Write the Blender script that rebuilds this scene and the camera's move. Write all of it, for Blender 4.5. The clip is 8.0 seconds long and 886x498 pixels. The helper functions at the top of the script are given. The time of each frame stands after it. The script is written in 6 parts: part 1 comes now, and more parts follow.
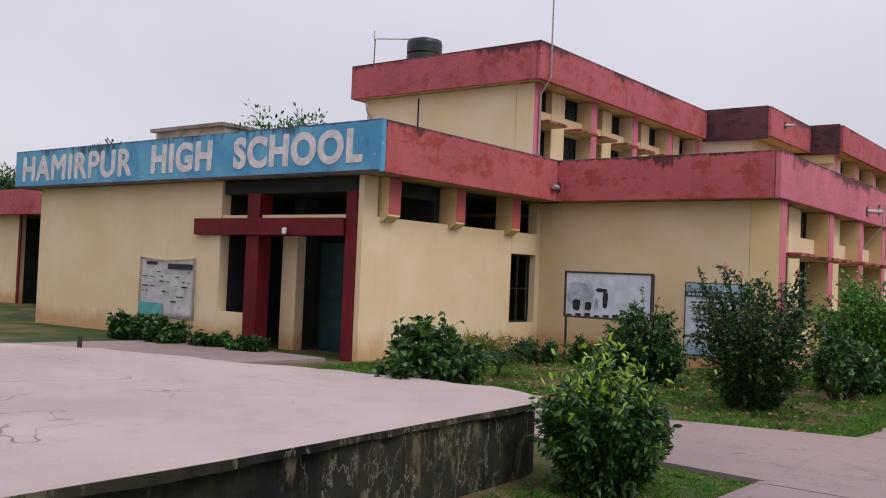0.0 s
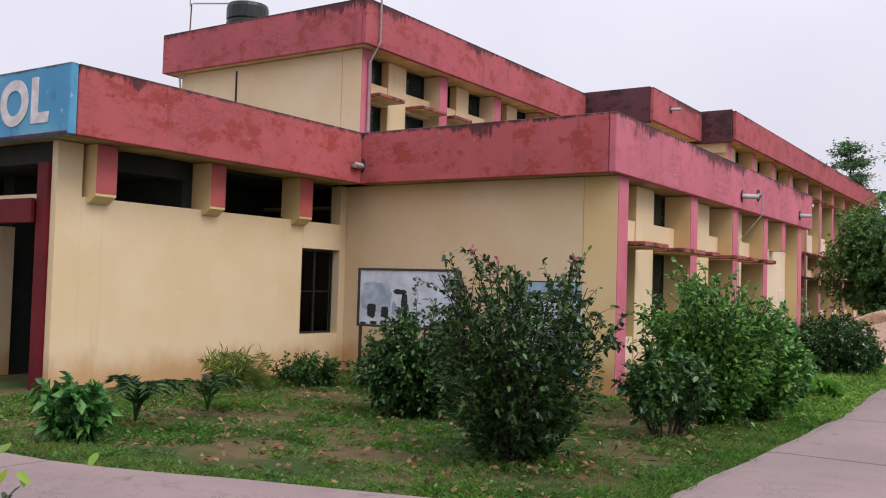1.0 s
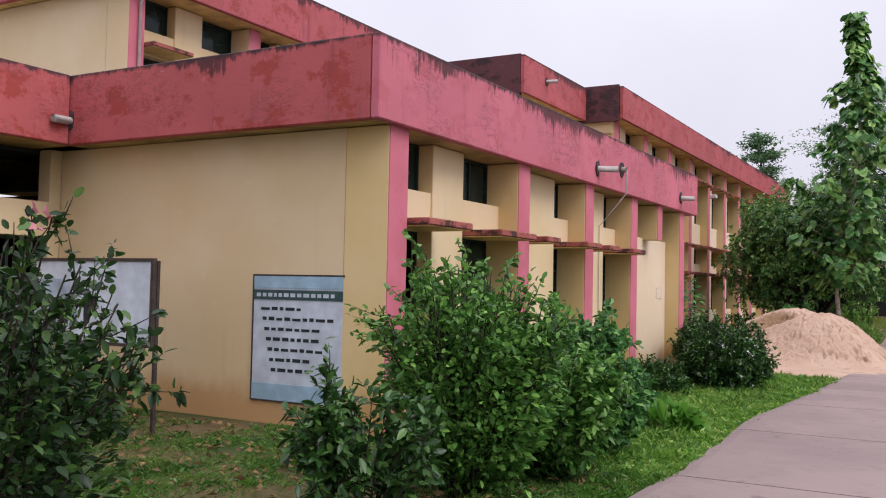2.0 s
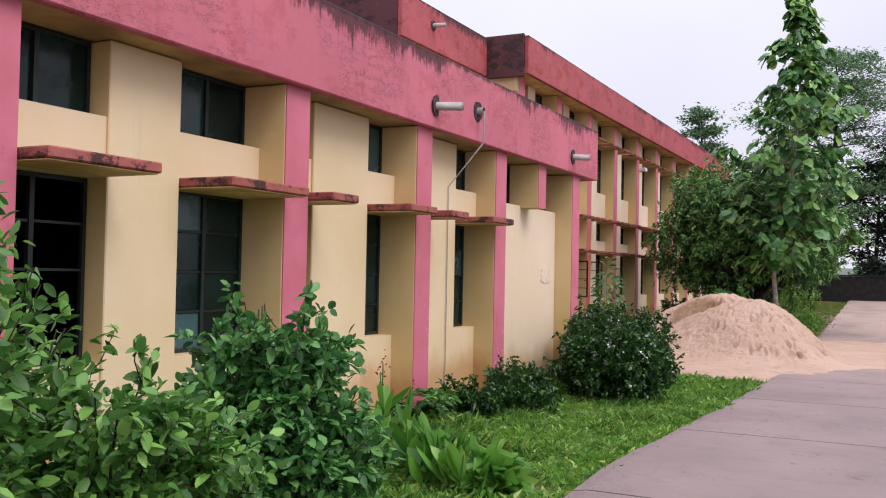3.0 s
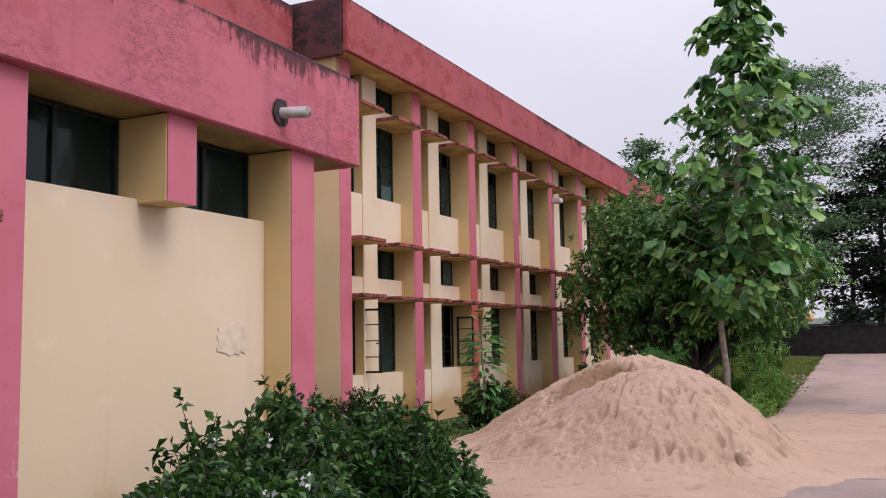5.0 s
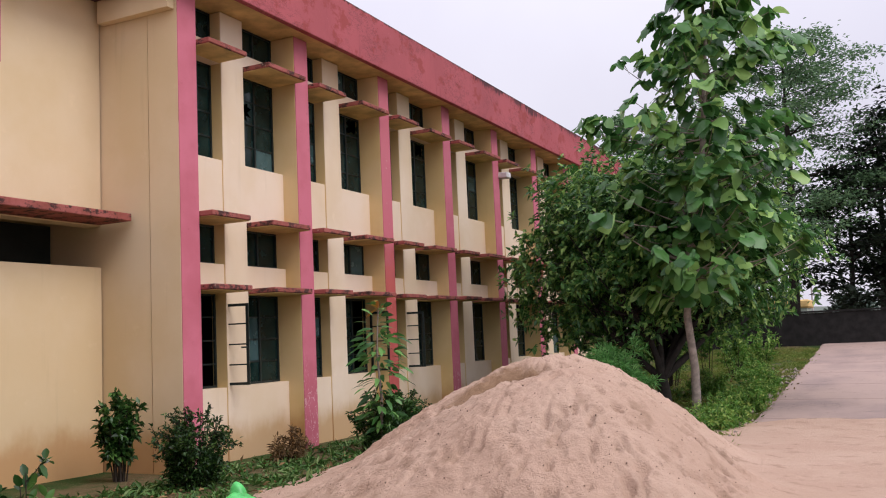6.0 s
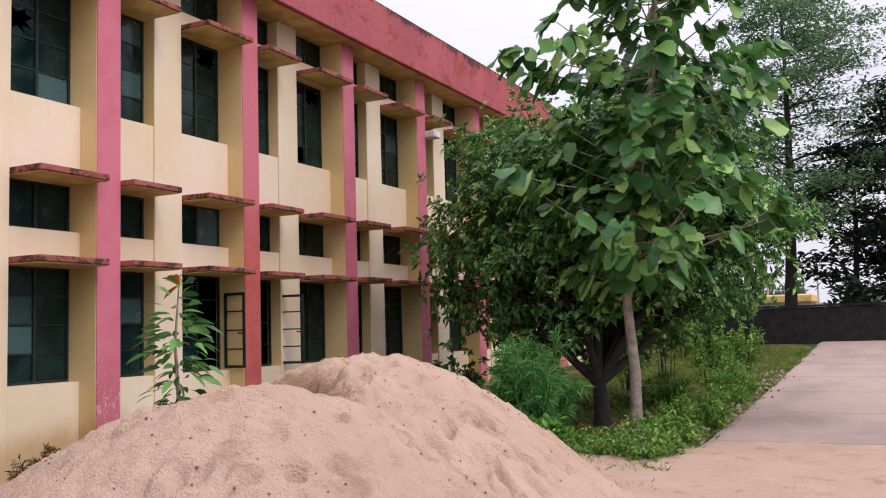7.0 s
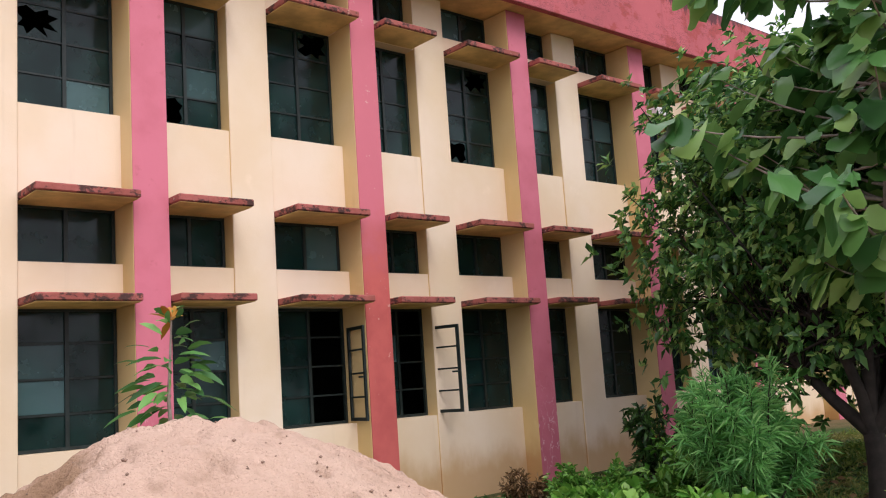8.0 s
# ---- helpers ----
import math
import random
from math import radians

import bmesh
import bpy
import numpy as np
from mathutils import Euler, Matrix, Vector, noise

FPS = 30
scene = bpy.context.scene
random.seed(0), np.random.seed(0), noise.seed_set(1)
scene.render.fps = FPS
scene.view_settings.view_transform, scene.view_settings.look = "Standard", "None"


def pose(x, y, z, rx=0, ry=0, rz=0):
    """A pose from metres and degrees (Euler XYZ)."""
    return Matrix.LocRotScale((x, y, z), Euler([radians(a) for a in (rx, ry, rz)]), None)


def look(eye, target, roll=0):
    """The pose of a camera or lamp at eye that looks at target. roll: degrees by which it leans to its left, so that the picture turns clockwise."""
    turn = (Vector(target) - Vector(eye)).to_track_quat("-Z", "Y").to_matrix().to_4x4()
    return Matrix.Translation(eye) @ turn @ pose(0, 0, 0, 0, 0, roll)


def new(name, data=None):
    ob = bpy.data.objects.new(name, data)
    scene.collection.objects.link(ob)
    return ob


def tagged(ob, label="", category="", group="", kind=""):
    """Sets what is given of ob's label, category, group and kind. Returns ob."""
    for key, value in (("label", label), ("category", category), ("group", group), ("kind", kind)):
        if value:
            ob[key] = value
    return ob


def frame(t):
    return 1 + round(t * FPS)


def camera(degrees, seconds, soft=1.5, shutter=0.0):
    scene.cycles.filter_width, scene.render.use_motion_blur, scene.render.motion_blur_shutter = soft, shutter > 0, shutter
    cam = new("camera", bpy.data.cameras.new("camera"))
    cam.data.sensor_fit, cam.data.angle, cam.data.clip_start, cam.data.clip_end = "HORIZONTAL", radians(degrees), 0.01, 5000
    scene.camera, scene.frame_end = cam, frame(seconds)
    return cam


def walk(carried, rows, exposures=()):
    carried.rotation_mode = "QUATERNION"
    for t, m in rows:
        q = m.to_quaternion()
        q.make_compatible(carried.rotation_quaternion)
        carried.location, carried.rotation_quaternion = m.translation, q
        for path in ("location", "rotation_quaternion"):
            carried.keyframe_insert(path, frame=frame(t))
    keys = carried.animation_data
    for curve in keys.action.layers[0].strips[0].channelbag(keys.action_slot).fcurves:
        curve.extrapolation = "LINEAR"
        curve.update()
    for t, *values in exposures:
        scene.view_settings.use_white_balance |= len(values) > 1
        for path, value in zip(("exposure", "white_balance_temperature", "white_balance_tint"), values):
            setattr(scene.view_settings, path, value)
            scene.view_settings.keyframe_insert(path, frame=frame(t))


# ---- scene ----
cam = camera(51.3, 8.0, soft=1.1)
PATH = [
    (0, (0.005, 0.024, 2.044), (-1.217, 1.606, 2.098), 2.4),
    (0.5, (-0.05, 2.492, 2.012), (-1.216, 4.116, 2.077), 2.2),
    (1, (-0.081, 5.065, 1.972), (-1.193, 6.726, 2.05), 1.7),
    (1.5, (-0.159, 7.644, 1.961), (-1.204, 9.347, 2.061), 1.3),
    (3, (-0.419, 15.024, 1.953), (-1.323, 16.807, 2.007), 1.1),
    (3.5, (-0.48, 17.412, 1.915), (-1.351, 19.21, 2.01), 0.6),
    (4, (-0.531, 19.561, 1.924), (-1.373, 21.37, 2.051), 0.1),
    (5.5, (-0.823, 26.054, 1.91), (-1.692, 27.842, 2.125), -1.8),
    (6, (-0.686, 28.357, 1.865), (-1.549, 30.151, 2.058), -2.6),
    (6.5, (-0.513, 30.724, 1.809), (-1.363, 32.525, 1.997), -2.7),
    (7, (-0.505, 33.247, 1.775), (-1.392, 35.031, 1.95), -1.7),
    (7.5, (-0.429, 35.651, 1.717), (-1.674, 37.201, 1.933), -3.3),
    (8, (-0.345, 38.288, 1.678), (-1.837, 39.589, 1.964), -3.9),
]
EXPOSURE = [(0.0, -0.32, 6300, 10), (0.5, -0.21, 6300, 10), (1.0, -0.08, 6300, 10), (1.5, -0.06, 6300, 10), (3.0, 0.06, 6150, 10), (4.0, -0.09, 6150, 11), (5.5, -0.22, 6250, 12), (6.0, -0.08, 6250, 12), (7.0, 0.08, 6250, 11), (8.0, 0.36, 6250, 11)]
walk(cam, [(t, look(eye, target, roll)) for t, eye, target, roll in PATH], EXPOSURE)

# ---------------------------------------------------------------- light
world = bpy.data.worlds.new("overcast_sky")
scene.world = world
world.use_nodes = True
wn, wl = world.node_tree.nodes, world.node_tree.links
wn.clear()
w_out = wn.new("ShaderNodeOutputWorld")
w_bg = wn.new("ShaderNodeBackground")
w_sky = wn.new("ShaderNodeTexSky")
w_sky.sky_type = "NISHITA"
w_sky.sun_disc = False
SUN_EL, SUN_AZ = radians(50), radians(98)   # azimuth from north, clockwise
w_sky.sun_elevation, w_sky.sun_rotation = SUN_EL, SUN_AZ
w_sky.dust_density, w_sky.air_density = 4.0, 1.0
w_noise = wn.new("ShaderNodeTexNoise")
w_noise.inputs["Scale"].default_value, w_noise.inputs["Detail"].default_value = 2.2, 5.0
w_ramp = wn.new("ShaderNodeValToRGB")
w_ramp.color_ramp.elements[0].position, w_ramp.color_ramp.elements[1].position = 0.3, 0.72
w_ramp.color_ramp.elements[0].color = (7.2, 6.8, 7.6, 1)
w_ramp.color_ramp.elements[1].color = (8.4, 8.0, 8.6, 1)
w_mix = wn.new("ShaderNodeMix")
w_mix.data_type = "RGBA"
w_mix.inputs["Factor"].default_value = 0.88   # how much of the sky the cloud covers
wl.new(w_noise.outputs["Fac"], w_ramp.inputs["Fac"])
wl.new(w_sky.outputs["Color"], w_mix.inputs["A"])
wl.new(w_ramp.outputs["Color"], w_mix.inputs["B"])
# an overcast dome is brighter overhead than at the horizon
w_geo = wn.new("ShaderNodeTexCoord")
w_sep = wn.new("ShaderNodeSeparateXYZ")
w_dome = wn.new("ShaderNodeMapRange")
w_dome.interpolation_type = "SMOOTHSTEP"
for key, val in (("From Min", 0.15), ("From Max", 1.0), ("To Min", 1.0), ("To Max", 2.0)):
    w_dome.inputs[key].default_value = val
w_scale = wn.new("ShaderNodeVectorMath")
w_scale.operation = "SCALE"
wl.new(w_geo.outputs["Generated"], w_sep.inputs["Vector"])
wl.new(w_sep.outputs["Z"], w_dome.inputs["Value"])
wl.new(w_mix.outputs["Result"], w_scale.inputs[0])
wl.new(w_dome.outputs["Result"], w_scale.inputs["Scale"])
wl.new(w_scale.outputs["Vector"], w_bg.inputs["Color"])
w_bg.inputs["Strength"].default_value = 0.12
wl.new(w_bg.outputs["Background"], w_out.inputs["Surface"])

sun_data = bpy.data.lights.new("sun", "SUN")
sun_data.energy, sun_data.angle, sun_data.color = 1.7, radians(30), (1.0, 0.96, 0.9)
sun = new("sun", sun_data)
sun_from = Vector((math.sin(SUN_AZ) * math.cos(SUN_EL), math.cos(SUN_AZ) * math.cos(SUN_EL), math.sin(SUN_EL)))
sun.matrix_world = look(sun_from * 60, (0, 0, 0))


# ---------------------------------------------------------------- materials
class Tree:
    """A short way to write node materials."""

    def __init__(self, name):
        self.m = bpy.data.materials.new(name)
        self.m.use_nodes = True
        self.n, self.l = self.m.node_tree.nodes, self.m.node_tree.links
        self.bsdf = self.n["Principled BSDF"]
        self.geo = self.n.new("ShaderNodeNewGeometry")
        self.pos = self.geo.outputs["Position"]

    def link(self, a, b):
        self.l.new(a, b)

    def noise(self, scale, detail=4.0, stretch=(1, 1, 1), rough=0.55, shift=0.0):
        mp = self.n.new("ShaderNodeMapping")
        mp.inputs["Scale"].default_value = stretch
        mp.inputs["Location"].default_value = (shift, shift * 0.7, shift * 0.3)
        self.link(self.pos, mp.inputs["Vector"])
        t = self.n.new("ShaderNodeTexNoise")
        t.inputs["Scale"].default_value, t.inputs["Detail"].default_value = scale, detail
        t.inputs["Roughness"].default_value = rough
        self.link(mp.outputs["Vector"], t.inputs["Vector"])
        return t.outputs["Fac"]

    def span(self, v, a, b, lo=0.0, hi=1.0):
        r = self.n.new("ShaderNodeMapRange")
        r.interpolation_type = "SMOOTHSTEP"
        for k, val in (("From Min", a), ("From Max", b), ("To Min", lo), ("To Max", hi)):
            r.inputs[k].default_value = val
        self.link(v, r.inputs["Value"])
        return r.outputs["Result"]

    def math(self, op, a, b):
        m = self.n.new("ShaderNodeMath")
        m.operation = op
        for i, v in enumerate((a, b)):
            if isinstance(v, (int, float)):
                m.inputs[i].default_value = v
            else:
                self.link(v, m.inputs[i])
        return m.outputs["Value"]

    def mix(self, f, a, b):
        m = self.n.new("ShaderNodeMix")
        m.data_type = "RGBA"
        for key, v in (("Factor", f), ("A", a), ("B", b)):
            if isinstance(v, (int, float)):
                m.inputs[key].default_value = v
            elif isinstance(v, tuple):
                m.inputs[key].default_value = (*v, 1)
            else:
                self.link(v, m.inputs[key])
        return m.outputs["Result"]

    def axis(self, n):
        s = self.n.new("ShaderNodeSeparateXYZ")
        self.link(self.pos, s.inputs["Vector"])
        return s.outputs[n]

    def bump(self, h, strength, dist=0.01):
        b = self.n.new("ShaderNodeBump")
        b.inputs["Strength"].default_value, b.inputs["Distance"].default_value = strength, dist
        self.link(h, b.inputs["Height"])
        self.link(b.outputs["Normal"], self.bsdf.inputs["Normal"])

    def done(self, colour, rough=0.8, metal=0.0, spec=0.5):
        if isinstance(colour, tuple):
            self.bsdf.inputs["Base Color"].default_value = (*colour, 1)
        else:
            self.link(colour, self.bsdf.inputs["Base Color"])
        if isinstance(rough, (int, float)):
            self.bsdf.inputs["Roughness"].default_value = rough
        else:
            self.link(rough, self.bsdf.inputs["Roughness"])
        self.bsdf.inputs["Metallic"].default_value = metal
        self.bsdf.inputs["Specular IOR Level"].default_value = spec
        return self.m


def wall_paint(name, base, worn, splash, splash_top):
    """Distempered plaster: broad blotches, fine grain, rain streaks, mud splashed up from the soil."""
    t = Tree(name)
    c = t.mix(t.span(t.noise(0.55, 5), 0.35, 0.7), base, worn)
    streak = t.span(t.noise(1.0, 5, (5, 5, 0.35), shift=7), 0.6, 0.82, 0, 0.35)
    c = t.mix(streak, c, tuple(v * 0.72 for v in base))
    blot = t.span(t.noise(3.2, 6, shift=3), 0.62, 0.8, 0, 0.4)
    c = t.mix(blot, c, tuple(min(1, v * 1.12) for v in worn))
    edge = t.math("ADD", t.axis(2), t.math("MULTIPLY", t.noise(2.3, 6, (1, 1, 0.6), shift=11), -0.75))
    c = t.mix(t.span(edge, splash_top, splash_top - 0.5, 0, 0.75), c, splash)
    t.bump(t.math("ADD", t.math("MULTIPLY", t.noise(55, 4), 0.4), t.noise(5, 4)), 0.22, 0.012)
    return t.done(c, 0.88, spec=0.25)


def parapet_paint(name, base, peeled, top, mould=0.5, mottle=0.5, patch_shift=5.0):
    """Oil-bound paint on concrete: mottled and peeling, with black mould in patches along the coping that runs down in streaks."""
    t = Tree(name)
    c = t.mix(t.span(t.noise(0.6, 6), 0.36, 0.68), base, tuple(v * 0.86 for v in base))
    c = t.mix(t.span(t.noise(1.5, 11, (1, 1, 1.5), 0.72, 4), 0.52, 0.58, 0, 0.9 * mottle), c, peeled)
    c = t.mix(t.span(t.noise(1.0, 7, (4.5, 4.5, 0.45), 0.65, 27), 0.56, 0.72, 0, 0.7 * mottle), c, tuple(v * 0.5 for v in base))
    c = t.mix(t.span(t.noise(5.5, 9, (1, 1, 1.2), 0.75, 9), 0.61, 0.68, 0, 0.55 * mottle), c, tuple(min(1, v * 1.25 + 0.03) for v in base))
    c = t.mix(t.span(t.noise(4.5, 8, (1, 1, 2.0), 0.75, 19), 0.67, 0.7, 0, 0.6 * mottle), c, (0.45, 0.30, 0.28))
    # black mould: a ragged rim along the coping, with narrow runs below it, in stretches
    down = t.math("MULTIPLY", t.math("SUBTRACT", top, t.axis(2)), -0.72)
    run = t.math("ADD", t.math("MULTIPLY", t.noise(1.0, 7, (13, 13, 1.3), 0.66, 2), 0.5), t.math("MULTIPLY", t.noise(2.6, 9, (1, 1, 0.8), 0.78, 33), 0.5))
    patch = t.span(t.noise(0.33, 5, shift=patch_shift, rough=0.6), 0.38, 0.6, -0.14 + 0.08 * mottle, 0.19)
    black = t.span(t.math("ADD", t.math("ADD", run, down), patch), 0.5, 0.6, 0, 0.5 + 0.42 * mould)
    c = t.mix(black, c, (0.06, 0.022, 0.027))
    rim = t.math("ADD", t.axis(2), t.math("MULTIPLY", t.noise(3.4, 7, (2.0, 2.0, 0.6), shift=6, rough=0.72), 0.24))
    c = t.mix(t.span(rim, top + 0.04, top + 0.1, 0, 0.9), c, (0.03, 0.022, 0.024))
    fine = t.noise(2.2, 9, (1, 1, 2.4), 0.8, 13)
    line = t.math("ABSOLUTE", t.math("SUBTRACT", fine, 0.5), 0)
    here = t.span(t.noise(0.9, 3, shift=31), 0.42, 0.56, 0, 0.95)
    c = t.mix(t.math("MULTIPLY", t.span(line, 0.012, 0.002), here), c, (0.10, 0.035, 0.04))
    t.bump(t.math("ADD", t.math("MULTIPLY", t.noise(60, 4), 0.3), t.noise(2.6, 10, (1, 1, 1.3), 0.78, 4)), 0.4, 0.02)
    return t.done(c, 0.78, spec=0.3)


CREAM = wall_paint("cream_distemper", (0.66, 0.505, 0.30), (0.72, 0.575, 0.385), (0.46, 0.24, 0.09), 0.56)
CREAM_N = wall_paint("cream_distemper_fresh", (0.70, 0.55, 0.385), (0.755, 0.625, 0.495), (0.46, 0.27, 0.11), 0.45)
PINK_S = parapet_paint("old_red_parapet_paint", (0.44, 0.10, 0.105), (0.32, 0.05, 0.04), 4.82, 0.95, 1.0, 8.0)
PINK_M = parapet_paint("pink_parapet_paint", (0.55, 0.155, 0.205), (0.43, 0.095, 0.115), 4.82, 0.9, 0.55, 2.6)
PINK_U = parapet_paint("pink_upper_parapet_paint", (0.43, 0.10, 0.115), (0.31, 0.055, 0.05), 8.72, 0.9, 0.9)
MOULDY = parapet_paint("mouldy_parapet_return", (0.11, 0.042, 0.048), (0.035, 0.022, 0.025), 9.2, 1.0, 1.0)


def plain(name, c, rough=0.6, var=0.25, scale=6.0, metal=0.0, bump=0.15, spec=0.4):
    t = Tree(name)
    col = t.mix(t.span(t.noise(scale, 6), 0.3, 0.72), tuple(v * (1 - var) for v in c), tuple(min(1, v * (1 + var * 0.5)) for v in c))
    col = t.mix(t.span(t.noise(scale * 6, 5, shift=3), 0.62, 0.75, 0, 0.5), col, tuple(v * (1 - var * 1.6 if var < 0.6 else 0.1) for v in c))
    t.bump(t.noise(scale * 9, 4), bump, 0.006)
    return t.done(col, rough, metal, spec)


def pilaster_paint():
    t = Tree("pink_pilaster_paint")
    c = t.mix(t.span(t.noise(1.6, 6), 0.35, 0.7), (0.56, 0.155, 0.215), (0.49, 0.125, 0.17))
    c = t.mix(t.span(t.noise(6, 7, shift=4), 0.62, 0.72, 0, 0.5), c, (0.40, 0.10, 0.12))
    scratch = t.math("ABSOLUTE", t.math("SUBTRACT", t.noise(5.0, 3, (1, 1.6, 0.8), 0.5, 15), 0.5), 0)
    low = t.math("MULTIPLY", t.span(t.axis(2), 1.9, 0.9), t.span(t.noise(1.1, 2, shift=8), 0.45, 0.62))
    c = t.mix(t.math("MULTIPLY", t.span(scratch, 0.012, 0.004), low), c, (0.68, 0.42, 0.44))
    t.bump(t.noise(18, 4), 0.15, 0.006)
    return t.done(c, 0.62, spec=0.35)


PILASTER = pilaster_paint()


def red_pilaster_paint():
    """A red coat below, worn thin so that the older pink shows higher up."""
    t = Tree("worn_red_pilaster_paint")
    c = t.mix(t.span(t.noise(3.0, 6), 0.35, 0.7), (0.50, 0.11, 0.10), (0.42, 0.085, 0.08))
    up = t.math("ADD", t.axis(2), t.math("MULTIPLY", t.noise(1.5, 6, rough=0.7), 2.2))
    c = t.mix(t.span(up, 4.2, 5.4, 0, 0.9), c, (0.55, 0.15, 0.20))
    c = t.mix(t.span(t.noise(7, 6, shift=3, rough=0.7), 0.64, 0.7, 0, 0.7), c, (0.62, 0.42, 0.36))
    t.bump(t.noise(18, 4), 0.15, 0.006)
    return t.done(c, 0.65, spec=0.35)


PILASTER_RED = red_pilaster_paint()
REVEAL = wall_paint("yellower_side_tone", (0.65, 0.475, 0.215), (0.71, 0.54, 0.29), (0.44, 0.22, 0.08), 0.5)


def shade_paint():
    t = Tree("weathered_red_sunshade")
    c = t.mix(t.span(t.noise(2.2, 6, rough=0.7), 0.35, 0.65), (0.36, 0.11, 0.095), (0.26, 0.075, 0.06))
    c = t.mix(t.span(t.noise(4.5, 8, (1, 1, 1.6), 0.75, 6), 0.49, 0.57, 0, 0.88), c, (0.03, 0.022, 0.02))
    c = t.mix(t.span(t.noise(9, 7, shift=11, rough=0.7), 0.63, 0.68, 0, 0.7), c, (0.50, 0.38, 0.30))
    t.bump(t.noise(12, 7, rough=0.7), 0.4, 0.015)
    return t.done(c, 0.85, spec=0.25)


SHADE_EDGE = shade_paint()
# darker ochre than the other soffit: the shade under these eaves is in the colour
SOFFIT_SHADED = plain("shade_darkened_soffit", (0.40, 0.29, 0.13), 0.9, 0.45, 1.6)
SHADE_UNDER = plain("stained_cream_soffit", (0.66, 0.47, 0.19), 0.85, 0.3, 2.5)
MAROON = plain("maroon_paint", (0.125, 0.008, 0.012), 0.6, 0.25, 2.5, spec=0.2)
STEEL = plain("dark_green_steel_frame", (0.012, 0.02, 0.019), 0.45, 0.4, 9.0)
# near-black colour stands in for the shade inside rooms and porch
DARK = plain("shade_black_interior", (0.02, 0.023, 0.02), 0.9, 0.3, 1.5)
TEAL = plain("teal_door_paint", (0.010, 0.034, 0.042), 0.6, 0.3, 3.0)
TANK = plain("black_polythene", (0.012, 0.02, 0.018), 0.4, 0.3, 4.0)
PIPE = plain("grey_pvc", (0.42, 0.37, 0.36), 0.5, 0.2, 8.0)
IRON = plain("rusty_dark_iron", (0.05, 0.035, 0.03), 0.7, 0.4, 12.0)
ROOF = plain("grey_roof_screed", (0.22, 0.2, 0.19), 0.95, 0.3, 1.0)
BLACKWALL = plain("black_mouldy_brick", (0.018, 0.017, 0.016), 0.95, 0.5, 3.0, bump=0.5)
BLACKHOLE = plain("dark_hole_and_joint", (0.06, 0.04, 0.045), 0.95, 0.5, 14.0)


def sign_blue():
    t = Tree("flaking_blue_sign_paint")
    c = t.mix(t.span(t.noise(1.1, 6), 0.35, 0.68), (0.06, 0.26, 0.45), (0.13, 0.37, 0.52))
    c = t.mix(t.span(t.noise(2.8, 8, (1, 1, 0.6), 0.7, 4), 0.58, 0.7, 0, 0.6), c, (0.035, 0.13, 0.28))
    c = t.mix(t.span(t.noise(6, 7, shift=8), 0.66, 0.72, 0, 0.7), c, (0.42, 0.45, 0.46))
    run = t.noise(1.0, 7, (9, 9, 0.6), 0.68, 2)
    high = t.span(t.axis(2), 4.1, 4.82, -0.36, 0.1)
    patch = t.span(t.noise(0.33, 3, shift=4), 0.42, 0.62, -0.2, 0.1)
    c = t.mix(t.span(t.math("ADD", t.math("ADD", run, high), patch), 0.5, 0.66, 0, 0.8), c, (0.02, 0.025, 0.035))
    rim = t.math("ADD", t.axis(2), t.math("MULTIPLY", t.noise(4.0, 6, shift=6, rough=0.7), 0.12))
    c = t.mix(t.span(rim, 4.82, 4.86, 0, 0.9), c, (0.02, 0.02, 0.025))
    t.bump(t.noise(3, 8, rough=0.7), 0.3, 0.02)
    return t.done(c, 0.7)


BLUE = sign_blue()
LETTER = plain("faded_white_sign_lettering", (0.66, 0.62, 0.62), 0.75, 0.22, 5.0)


def glass():
    t = Tree("dusty_window_glass")
    c = t.mix(t.span(t.noise(2.2, 5), 0.35, 0.7), (0.004, 0.018, 0.017), (0.015, 0.048, 0.045))
    info = t.n.new("ShaderNodeObjectInfo")
    c = t.mix(t.span(info.outputs["Random"], 0.86, 0.93, 0, 0.8), c, (0.10, 0.19, 0.20))
    r = t.span(t.noise(3.5, 4, shift=4), 0.35, 0.7, 0.08, 0.32)
    t.bsdf.inputs["IOR"].default_value = 1.5
    t.bsdf.inputs["Transmission Weight"].default_value = 0.35
    t.bump(t.noise(1.6, 2), 0.06, 0.02)
    return t.done(c, r, spec=0.16)


GLASS = glass()


